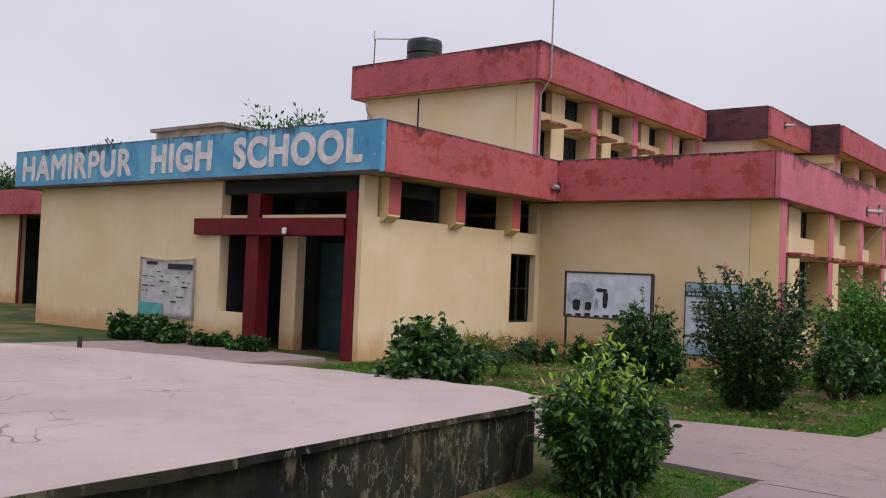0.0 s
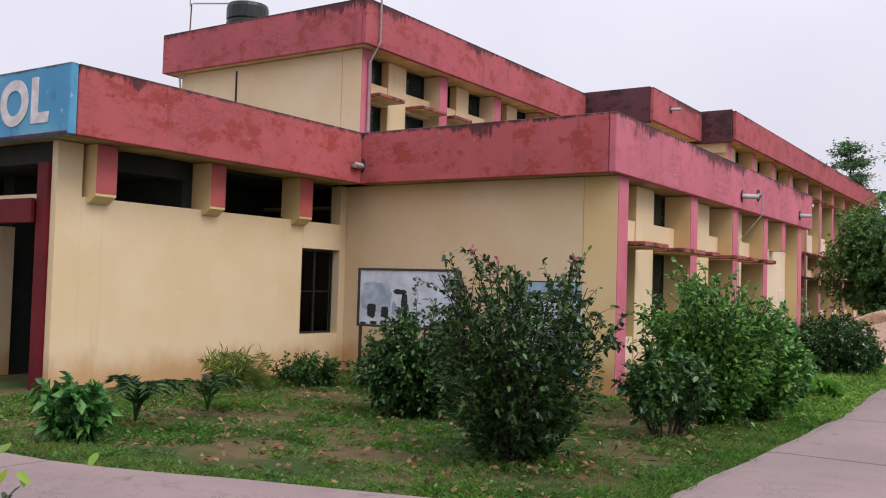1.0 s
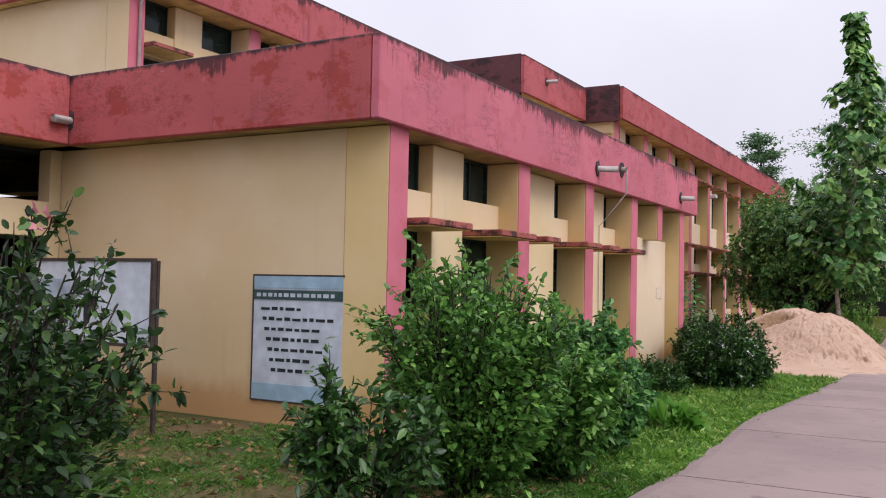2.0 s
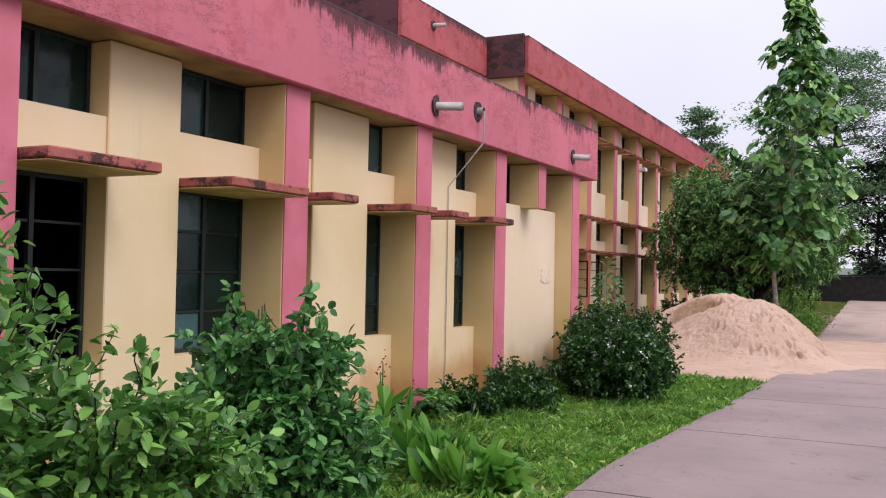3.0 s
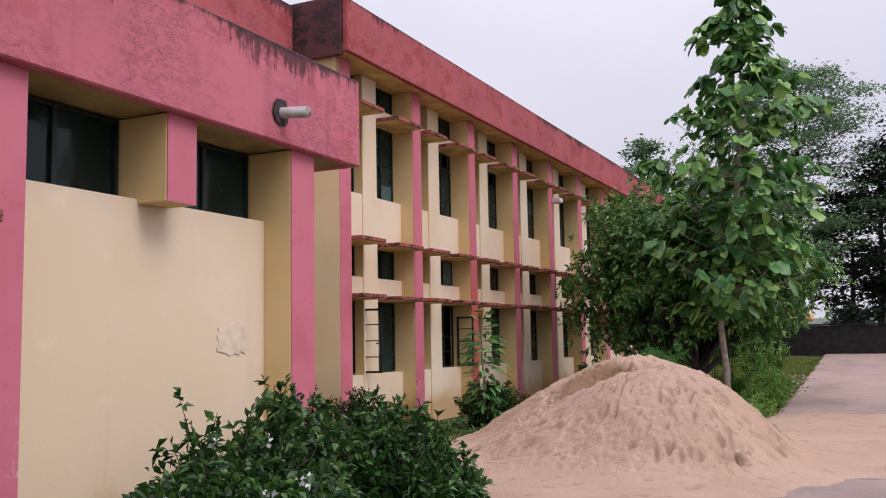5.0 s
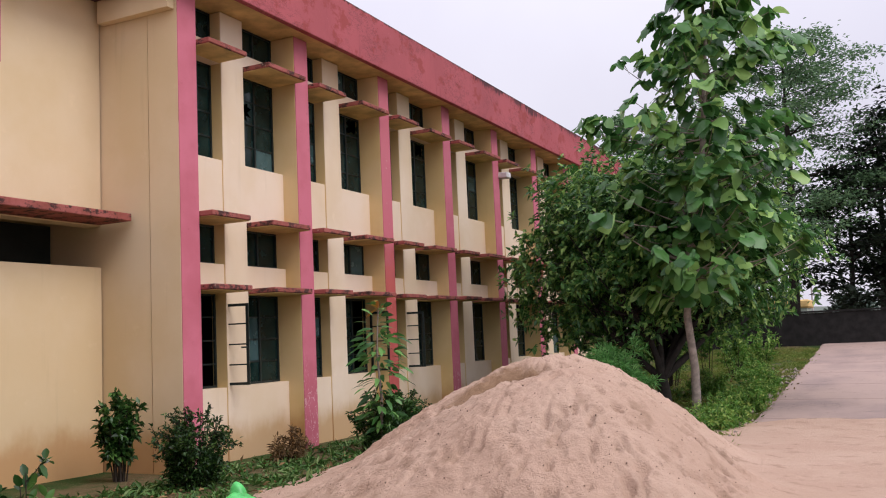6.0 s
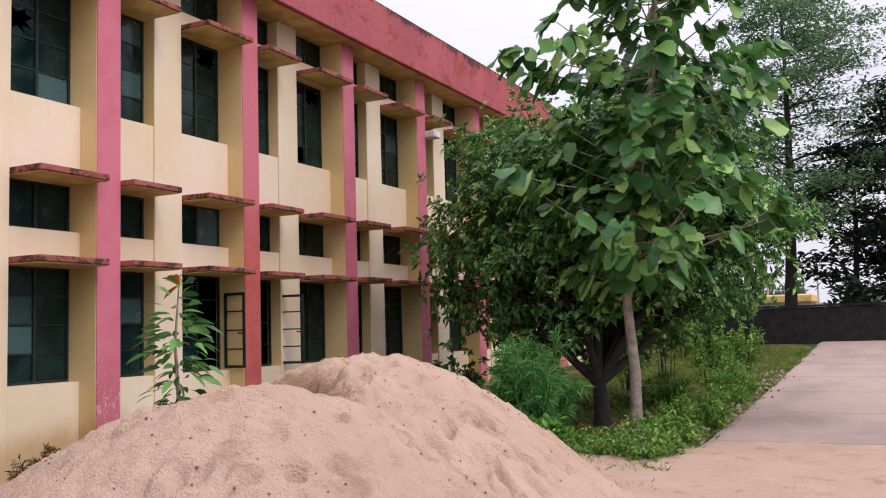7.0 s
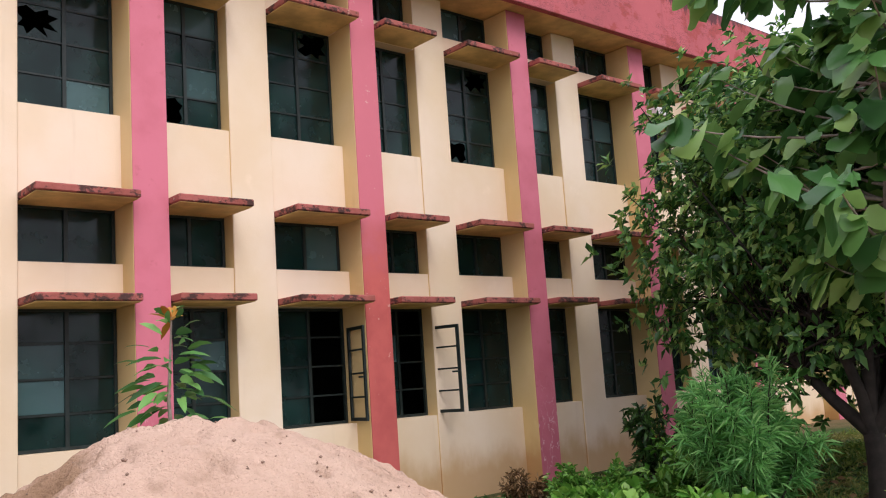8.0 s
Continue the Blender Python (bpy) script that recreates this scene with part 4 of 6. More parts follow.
# ---------------------------------------------------------------- fittings on the building
def spout(at, direction, length=0.36, r=0.055, drop=None):
    """Rainwater outlet: short pipe through a chipped hole in the parapet."""
    s = thing("rainwater_spout", at, "grey rainwater spout in a chipped parapet hole", "pipe", "rainwater spouts")
    d = Vector(direction).normalized()
    p = Vector(at)
    bm = bmesh.new()
    # flat dark disc stands in for the shaded hole round the pipe
    bmesh.ops.create_circle(bm, cap_ends=True, segments=11, radius=r * 2.6, matrix=Matrix.Translation(p + d * 0.012) @ d.to_track_quat("Z", "Y").to_matrix().to_4x4())
    for v in bm.verts:
        v.co += Vector((0, 0.02, 0.03)) * noise.noise(v.co * 9)
    ex = bmesh.ops.extrude_face_region(bm, geom=list(bm.faces))
    bmesh.ops.translate(bm, verts=[v for v in ex["geom"] if isinstance(v, bmesh.types.BMVert)], vec=-d * 0.02)
    bmesh.ops.recalc_face_normals(bm, faces=bm.faces)
    part("mortar_patch", bm, BLACKHOLE, s, "dark ragged disc for the hole's shaded depth")
    e = p + d * length + Vector((0, 0, -0.02))
    back = e - d * 0.05
    tubes("pipe", [([p - d * 0.05, e, back], [r, r, r * 0.86])] if not drop else [([p, p + d * 0.1], [r, r])], PIPE, s, 12)
    if drop:
        tubes("down_pipe", [([p + d * 0.1, p + d * 0.1 + Vector((0, 0, -0.05))] + [Vector(q) for q in drop], [0.018, 0.018] + [0.013] + [0.008] * (len(drop) - 1))], PIPE, s, 8, "thin grey downpipe bent back to the wall")
    return s


spout((-5.92, 25.6, 4.13), (1, 0.15, 0))
spout((-5.92, 31.05, 4.13), (1, 0.1, 0), 0.3)
spout((-5.92, 26.88, 4.27), (1, 0, 0), drop=[(-5.82, 26.88, 3.82), (-6.31, 26.78, 3.2), (-6.31, 26.78, 0.25)])
spout((-11.05, 18.62, 4.17), (0.25, -1, 0), 0.34)
spout((-11.25, 35.6, 8.25), (1, 0, 0), 0.35)

mast = thing("antenna_mast", (-14.0, 22.42, 4.05), "thin grey pipe mast bent round the upper parapet", "mast")
tubes("pole", [([(-14.0, 22.42, 4.05), (-14.0, 22.42, 7.3), (-13.64, 22.36, 7.75), (-13.64, 22.34, 12.6)], [0.03, 0.03, 0.028, 0.018])], PIPE, mast)

tank = thing("water_tank", (-18.84, 23.0, 7.86), "black plastic water tank with ribbed sides on the roof", "water tank")
bm = bmesh.new()
prof = [(0.0, 0.0), (0.62, 0.0), (0.64, 0.1), (0.64, 0.3), (0.61, 0.33), (0.64, 0.37), (0.64, 0.62), (0.61, 0.66), (0.64, 0.7), (0.64, 1.02), (0.61, 1.12), (0.3, 1.17), (0.28, 1.21), (0.0, 1.22)]
rings = []
for r, z in prof:
    rings.append([bm.verts.new((-18.84 + 0.9 * r * math.cos(2 * math.pi * k / 24), 23.0 + 0.9 * r * math.sin(2 * math.pi * k / 24), 8.42 + z)) for k in range(24)] if r else [bm.verts.new((-18.84, 23.0, 8.42 + z))])
for a, b in zip(rings, rings[1:]):
    for k in range(24):
        j = (k + 1) % 24
        if len(a) == 1:
            bm.faces.new((a[0], b[j], b[k]))
        elif len(b) == 1:
            bm.faces.new((a[k], a[j], b[0]))
        else:
            bm.faces.new((a[k], a[j], b[j], b[k]))
part("tank_body", bm, TANK, tank)
part("stand", boxes((-19.44, -18.24, 22.4, 23.6, 7.86, 8.415), bevel=0.02), ROOF, tank, "low concrete stand")
tubes("filler_pipe", [([(-19.2, 22.8, 9.62), (-20.36, 22.4, 9.68), (-20.46, 22.4, 9.68), (-20.46, 22.35, 7.9)], [0.022] * 4)], PIPE, tank)
tubes("vent_pipe", [([(-20.46, 22.35, 9.6), (-20.46, 22.35, 9.95)], [0.02, 0.02])], PIPE, tank)
stub = thing("overflow_pipe", (-20.3, 22.2, 7.5), "thin pipe stub under the upper eaves", "pipe")
tubes("pipe", [([(-20.31, 22.15, 7.62), (-20.42, 22.05, 7.5), (-20.31, 22.0, 7.2), (-20.29, 22.19, 7.0)], [0.03] * 4)], PIPE, stub)

# notice boards
BOARD = plain("faded_board_paint", (0.55, 0.60, 0.68), 0.7, 0.2, 4.0)
INK = plain("black_board_ink", (0.02, 0.025, 0.03), 0.8, 0.3, 6.0)
GREENBAND = plain("dark_green_board_band", (0.04, 0.08, 0.08), 0.7, 0.3, 6.0)
PALEBLUE = plain("pale_blue_board_band", (0.33, 0.48, 0.60), 0.7, 0.2, 4.0)
board = thing("notice_board", (-9.04, 17.4, gz(17.4)), "weathered white notice board with torn dark picture on iron posts", "notice board")
panel = part("panel", boxes((-10.02, -8.06, 17.4, 17.43, 1.27, 2.19), bevel=0.006), BOARD, board, "peeling white sheet")
part("frame", boxes((-10.06, -8.02, 17.385, 17.44, 2.19, 2.225), (-10.06, -8.02, 17.385, 17.44, 1.235, 1.27), (-10.06, -10.02, 17.385, 17.44, 1.27, 2.19), (-8.06, -8.02, 17.385, 17.44, 1.27, 2.19)), IRON, board)
for x in (-10.04, -8.04):
    part("post", boxes((x - 0.02, x + 0.02, 17.45, 17.49, gz(17.4) - 0.1, 2.2)), IRON, board)


def blot(x0, x1, z0, z1, seed, y, mat, parent, name, label):
    """An irregular torn patch on a board."""
    bm = bmesh.new()
    n = 26
    ring = []
    for k in range(n):
        w = 2 * math.pi * k / n
        q = 1 + 0.28 * noise.noise((math.cos(w) * 2 + seed, math.sin(w) * 2, seed))
        c, s_ = math.cos(w), math.sin(w)
        m = max(abs(c), abs(s_)) ** 0.7
        ring.append(bm.verts.new(((x0 + x1) / 2 + c / m * q * (x1 - x0) / 2, y, (z0 + z1) / 2 + s_ / m * q * (z1 - z0) / 2)))
    bm.faces.new(ring)
    ex = bmesh.ops.extrude_face_region(bm, geom=list(bm.faces))
    bmesh.ops.translate(bm, verts=[v for v in ex["geom"] if isinstance(v, bmesh.types.BMVert)], vec=(0, -0.003, 0))
    bmesh.ops.recalc_face_normals(bm, faces=bm.faces)
    return part(name, bm, mat, parent, label)


PALEWASH = plain("washed_blue_board_paint", (0.36, 0.43, 0.52), 0.75, 0.3, 5.0)
blot(-9.98, -9.36, 1.5, 2.0, 1.7, 17.398, PALEWASH, panel, "faded_patch", "faded blue-grey picture")
blot(-9.85, -9.66, 1.40, 1.62, 3.3, 17.395, INK, panel, "torn_patch", "dark torn picture")
blot(-9.55, -9.40, 1.40, 1.58, 8.1, 17.395, INK, panel, "torn_patch", "dark torn picture")
blot(-9.30, -9.04, 1.80, 1.88, 6.3, 17.398, INK, panel, "torn_patch", "dark torn picture")
blot(-9.14, -9.02, 1.46, 1.80, 5.2, 17.398, INK, panel, "torn_patch", "dark torn picture")
blot(-9.33, -9.24, 1.45, 1.66, 2.4, 17.398, PALEWASH, panel, "faded_patch", "faded blue-grey picture")
for k in range(9):
    blot(-10.0 + 0.22 * k, -9.86 + 0.22 * k, 1.275, 1.31 + 0.02 * (k % 3), 2.0 + k, 17.396, INK, panel, "rust_chip", "dark chipped lower edge")

mural = thing("painted_notice", (-7.0, 19.03, 1.3), "painted wall notice in white with a dark green heading", "notice")
sheet = part("field", boxes((-8.0, -6.64, 19.028, 19.038, 0.55, 2.07)), BOARD, mural, "white painted field")
part("top_band", boxes((-8.0, -6.64, 19.022, 19.027, 1.92, 2.07)), PALEBLUE, mural)
part("heading_band", boxes((-8.0, -6.64, 19.020, 19.0265, 1.78, 1.9)), GREENBAND, mural)
part("bottom_band", boxes((-8.0, -6.64, 19.022, 19.027, 0.55, 0.75)), PALEBLUE, mural)
part("border", boxes((-8.02, -8.0, 19.02, 19.036, 0.53, 2.09), (-8.0, -6.62, 19.02, 19.036, 2.07, 2.09), (-8.0, -6.62, 19.02, 19.036, 0.53, 0.55)), IRON, mural)
head_bm = bmesh.new()
for r in range(7):
    rows_bm = bmesh.new()
    x = -7.88 + 0.03 * r
    end = (-7.3, -6.75, -7.0, -7.05, -6.95, -7.2, -7.1)[r]
    while x < end:
        w = random.uniform(0.05, 0.14)
        z = 1.65 - 0.125 * r
        box(rows_bm, x, x + w, 19.024, 19.0275, z, z + random.uniform(0.03, 0.045))
        x += w + 0.035
    part("writing_row", rows_bm, INK, mural, "unreadable dark writing")
x = -7.95
while x < -6.75:
    w = random.uniform(0.04, 0.09)
    box(head_bm, x, x + w, 19.017, 19.0195, 1.815, 1.86)
    x += w + 0.03
tagged(part("heading_bars", head_bm, BOARD, mural), "unreadable pale heading", kind="stuff")

poster = thing("cloth_banner", (-17.5, 12.7, 1.5), "creased white cloth banner with black and green print on the wall", "banner")
bm = bmesh.new()
grid = [[bm.verts.new((-18.6 + 2.05 * i / 14, 12.69 - 0.02 * (1 + noise.noise((i * 0.5, j * 0.4, 2))), 0.8 + 1.36 * j / 10 - 0.06 * math.sin(math.pi * i / 14) * (j / 10))) for j in range(11)] for i in range(15)]
for i in range(14):
    for j in range(10):
        bm.faces.new((grid[i][j], grid[i + 1][j], grid[i + 1][j + 1], grid[i][j + 1]))
bmesh.ops.solidify(bm, geom=list(bm.faces), thickness=0.004)
cloth = part("cloth", bm, plain("banner_cloth", (0.84, 0.84, 0.85), 0.8, 0.15, 5.0), poster, "", True)
part("green_block", boxes((-18.55, -17.65, 12.638, 12.644, 0.85, 1.12)), plain("banner_green", (0.10, 0.36, 0.34), 0.8, 0.2, 5.0), poster, "green printed block")
bars = bmesh.new()
for r in range(7):
    z = 1.82 - 0.11 * r
    x = -18.45
    while x < -16.75:
        w = random.uniform(0.06, 0.26)
        if random.random() < 0.4 and not (z < 1.2 and x < -17.6):
            box(bars, x, min(x + w, -16.7), 12.636, 12.642, z, z + random.uniform(0.018, 0.032))
        x += w + 0.07
box(bars, -17.5, -16.62, 12.636, 12.642, 1.9, 2.02)
box(bars, -18.3, -17.9, 12.636, 12.642, 1.98, 2.06)
tagged(part("print_bars", bars, INK, poster), "unreadable black print", kind="stuff")

lamp = thing("wall_lamp", (-10.1, 52.6, 5.85), "small white box lamp bracketed under the sunshade", "lamp")
part("housing", boxes((-10.42, -10.1, 52.28, 52.6, 6.3, 6.46), bevel=0.02), LETTER, lamp)
part("bracket", boxes((-10.42, -10.38, 52.3, 52.34, 5.95, 6.29)), IRON, lamp)

scrap = thing("old_poster_trace", (-6.35, 30.87, 1.95), "pale scraped trace of an old poster on the wall", "poster")
bm = bmesh.new()
ring = []
for k in range(40):
    w = 2 * math.pi * k / 40
    c, s_ = math.cos(w), math.sin(w)
    q = (1 + 0.3 * noise.noise((c * 3, s_ * 3, 5)) + 0.16 * noise.noise((c * 9, s_ * 9, 2))) / max(abs(c), abs(s_)) ** 0.8
    ring.append(bm.verts.new((-6.351, 30.87 + 0.2 * c * q, 1.96 + 0.14 * s_ * q)))
ex = bmesh.ops.extrude_face_region(bm, geom=[bm.faces.new(ring)])
bmesh.ops.translate(bm, verts=[v for v in ex["geom"] if isinstance(v, bmesh.types.BMVert)], vec=(-0.01, 0, 0))
bmesh.ops.recalc_face_normals(bm, faces=bm.faces)
part("scraped_patch", bm, plain("scraped_limewash", (0.72, 0.585, 0.46), 0.9, 0.15, 7.0, bump=0.03), scrap)

# ---------------------------------------------------------------- far left wing, walls, distance
wing = thing("west_wing", (-33, 19, 0), "low cream wing with a peeling red parapet and dark doorway", "building")
part("wall", boxes((-40, -33.2, 17.4, 17.65, -0.6, 3.6)), CREAM, wing)
part("wall", boxes((-31.0, -26, 17.4, 17.65, -0.6, 3.6)), CREAM, wing)
# black panel set behind the doorway in place of its shade
part("doorway", boxes((-46, -30.5, 19.9, 20.0, -0.6, 3.6)), DARK, wing)
part("door_frame", boxes((-33.2, -33.05, 17.38, 17.42, -0.6, 3.6)), MAROON, wing)
part("back_wall", boxes((-40, -26, 23, 23.2, -0.6, 3.6)), CREAM, wing)
part("parapet", boxes((-40, -26, 16.9, 17.05, 3.55, 4.45), bevel=0.014), PINK_S, wing)
part("roof_slab", boxes((-40, -26, 17.06, 23.4, 3.6, 3.75)), SHADE_UNDER, wing)
rear = thing("rear_block", (-33, 27, 0), "grey stained rear block rising behind the entrance roof", "building")
part("wall", boxes((-36, -31.2, 25.0, 30.0, -0.5, 7.9)), plain("grey_stained_plaster", (0.36, 0.33, 0.31), 0.9, 0.4, 1.5), rear)
part("coping", boxes((-36.2, -31.1, 24.8, 30.1, 7.9, 8.05)), ROOF, rear)

bwall = thing("boundary_wall", (-2, 72, 0), "dark mouldy brick boundary wall at the end of the road", "wall", kind="structure")
part("wall", boxes((-9.5, 30, 72, 72.25, 0.3, 2.25)), BLACKWALL, bwall)
part("coping", boxes((-9.5, 30, 71.95, 72.3, 2.26, 2.34)), BLACKWALL, bwall)
dist = thing("distant_bank", (-20, 160, 0), "pale hazy far bank beyond the school", "backdrop", kind="structure")
bm = bmesh.new()
# distance haze is mixed into this colour, for the bank and shed wall
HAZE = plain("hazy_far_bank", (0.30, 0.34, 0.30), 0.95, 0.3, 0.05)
prev = None
for k in range(60):
    x = -160 + 5 * k
    z = 4.5 + 2.5 * noise.noise((k * 0.3, 2, 1)) + 1.0 * noise.noise((k * 1.3, 5, 1))
    cur = (bm.verts.new((x, 210, -3)), bm.verts.new((x, 212, z)), bm.verts.new((x, 240, -3)))
    if prev:
        bm.faces.new((prev[0], cur[0], cur[1], prev[1])), bm.faces.new((prev[1], cur[1], cur[2], prev[2]))
    prev = cur
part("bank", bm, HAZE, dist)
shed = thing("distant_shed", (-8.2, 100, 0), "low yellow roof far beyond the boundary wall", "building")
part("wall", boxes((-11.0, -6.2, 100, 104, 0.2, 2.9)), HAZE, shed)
part("roof", boxes((-11.2, -6.0, 99.8, 104.2, 2.9, 3.5), bevel=0.1), plain("far_yellow_roof", (0.66, 0.45, 0.18), 0.9, 0.3, 1.0), shed, "yellow roof edge")
for x, y, h in ((-9.5, 105, 6.5), (-7.2, 120, 7.0)):
    pole = thing("utility_pole", (x, y, 0), "thin grey utility pole far behind the wall", "pole", "utility poles")
    tubes("pole", [([(x, y, -0.2), (x, y, h)], [0.09, 0.07])], PIPE, pole)
    part("crossarm", boxes((x - 0.6, x + 0.6, y - 0.05, y + 0.05, h - 0.6, h - 0.5)), PIPE, pole)


# ---------------------------------------------------------------- sand heap
def sand_height(x, y):
    base = gz(y) - 0.03
    def cone(px, py, top, k, sx=1.0, sy=1.0, blunt=0.3):
        r = math.hypot((x - px) / sx, (y - py) / sy)
        return top - k * (math.sqrt(r * r + blunt) - math.sqrt(blunt))
    h1 = cone(-4.85, 40.5, 1.59, 0.82, 1.12 if x < -4.85 else 0.86, 1.0 if y < 40.5 else 0.85, 1.8)
    h2 = cone(-3.55, 37.3, 1.53, 0.70, 1.25 if x < -3.5 else 0.72, 0.92, 0.6)
    h = max(h1, h2)
    h += 0.05 * math.exp(-((h1 - h2) / 0.12) ** 2)
    h -= 0.2 * math.exp(-(((x + 5.1) / 0.55) ** 2 + ((y - 39.45) / 0.5) ** 2) ** 2)
    lump = 0.06 * noise.noise((x * 1.1, y * 1.1, 2)) + 0.03 * noise.noise((x * 3.1, y * 3.1, 4)) + 0.04 * abs(noise.noise((x * 3.6, y * 4.3, 14))) + 0.035 * abs(noise.noise((x * 8, y * 9, 6))) + 0.02 * noise.noise((x * 19, y * 19, 2)) - 0.05
    return h + lump * (1 if h > base else 0.4), base



def sand_dents():
    """Footprints and small slips, longer than wide, pointing down the slope."""
    r, rows = random.Random(5), []
    while len(rows) < 1400:
        px, py = r.uniform(-6.6, -2.0), r.uniform(34.6, 41.6)
        if noise.noise((px * 0.9, py * 0.9, 31.0)) < r.uniform(-0.6, 0.2):
            continue
        cx, cy = (-4.85, 40.5) if py > 38.9 else (-3.5, 37.3)
        a = math.atan2(py - cy, px - cx) + r.gauss(0, 0.35)
        s = r.choice((0.18, 0.22, 0.26, 0.3, 0.34, 0.42, 0.55))
        rows.append((px, py, math.cos(a), math.sin(a), 0.17 * s * r.uniform(0.7, 1.6), 0.085 * s * r.uniform(0.8, 1.3), 0.18 * s * r.uniform(0.4, 1.2)))
    return rows


def dented(x, y):
    """How far the dents lower or raise the sand at arrays of places."""
    out = np.zeros_like(x)
    for px, py, ca, sa, ln, wd, deep in DENTS:
        near = (np.abs(x - px) < 0.9) & (np.abs(y - py) < 0.9)
        if not near.any():
            continue
        a, b = x[near] - px, y[near] - py
        u, v = (a * ca + b * sa) / ln, (b * ca - a * sa) / wd
        q = u * u + v * v
        out[near] += deep * (0.16 * np.exp(-(np.sqrt(q) - 1.3) ** 2 * 5) * np.where(u > 0, 1.0, 0.25) - np.exp(-q * q))
    return out


DENTS = sand_dents()
heap = thing("sand_heap", (-4.5, 39, gz(39)), "large heap of pinkish builder's sand spilling over the road", "sand heap")
nx, ny = 440, 640
sx0, sx1, sy0, sy1 = -8.2, 2.6, 32.2, 48.6
sv = []
for i in range(nx):
    for j in range(ny):
        x, y = sx0 + (sx1 - sx0) * i / (nx - 1), sy0 + (sy1 - sy0) * j / (ny - 1)
        h, base = sand_height(x, y)
        out = min(math.hypot((x + 4.2) / 3.1, (y - 38.2) / 5.8), math.hypot((x + 1.9) / 3.6, (y - 41.6) / 5.6))
        out += 0.22 * noise.noise((x * 0.7, y * 0.7, 12)) + 0.1 * noise.noise((x * 2.3, y * 2.3, 17))
        flat = gz(y) + 0.066 + 0.012 * noise.noise((x * 2, y * 2, 8)) - 0.06 * min(2.0, max(0, out - 0.9) / 0.16)
        d = h - flat
        z = flat + (d if d > 0.25 else 0.25 * math.exp((d - 0.25) / 0.25))
        sv.append((x, y, z, min(1.0, max(0.0, d / 0.4))))
sf = [(i * ny + j, (i + 1) * ny + j, (i + 1) * ny + j + 1, i * ny + j + 1) for i in range(nx - 1) for j in range(ny - 1)]
sv = np.array(sv)
sv[:, 2] += dented(sv[:, 0], sv[:, 1]) * sv[:, 3]
raw("sand_surface", sv[:, :3], sf, SAND, heap, "", True)
clod_v, clod_f = [], []
for k in range(1300):
    x, y = random.uniform(-6.8, -2.0), random.uniform(34.6, 41.2)
    h, base = sand_height(x, y)
    if h < base + 0.3:
        continue
    h += float(dented(np.array([x]), np.array([y]))[0])
    r = random.choice((0.004, 0.005, 0.006, 0.008, 0.01)) * random.uniform(0.7, 1.3)
    o = len(clod_v)
    for dx, dy, dz in ((1, 0, 0), (-0.8, 0.3, 0), (0.1, 1.1, 0.1), (0, -1, 0.2), (0.2, 0.1, 0.9), (0, 0, -0.9)):
        clod_v.append((x + r * dx * random.uniform(0.7, 1.3), y + r * dy * random.uniform(0.7, 1.3), h + r * 0.3 + r * dz))
    clod_f += [(o + a, o + b, o + c) for a, b, c in ((0, 2, 4), (2, 1, 4), (1, 3, 4), (3, 0, 4), (2, 0, 5), (1, 2, 5), (3, 1, 5), (0, 3, 5))]
# dark clod colour adds the crisp shade of small pits in the sand
clods = raw("clod_scatter", clod_v, clod_f, plain("dent_shade_clods", (0.26, 0.17, 0.125), 0.95, 0.4, 20.0), heap)
tagged(clods, "small clods coloured dark for shaded dents", kind="stuff")

sack = thing("green_plastic_sack", (-6.7, 35.9, gz(36)), "crumpled bright green plastic sack beside the sand", "sack")
bm = bmesh.new()
bmesh.ops.create_icosphere(bm, subdivisions=4, radius=0.22)
for v in bm.verts:
    v.co.z = max(-0.16, v.co.z * 0.8)
    v.co *= 1 + 0.35 * noise.noise(v.co * 5) + 0.16 * noise.noise(v.co * 13)
bmesh.ops.translate(bm, verts=bm.verts, vec=(-6.7, 35.9, gz(36) + 0.14))
part("sack_body", bm, plain("green_polythene", (0.10, 0.55, 0.14), 0.35, 0.3, 8.0), sack, "", True)
bm = bmesh.new()
bmesh.ops.create_icosphere(bm, subdivisions=3, radius=0.09)
for v in bm.verts:
    v.co *= 1 + 0.4 * noise.noise(v.co * 9)
    v.co.z *= 1.7
bmesh.ops.translate(bm, verts=bm.verts, vec=(-6.8, 36.0, gz(36) + 0.27))
part("sack_neck", bm, sack.children[0].data.materials[0], sack, "", True)


# ---------------------------------------------------------------- plants
rng = np.random.default_rng(7)


def unit(v):
    return v / np.maximum(np.linalg.norm(v, axis=-1, keepdims=True), 1e-9)


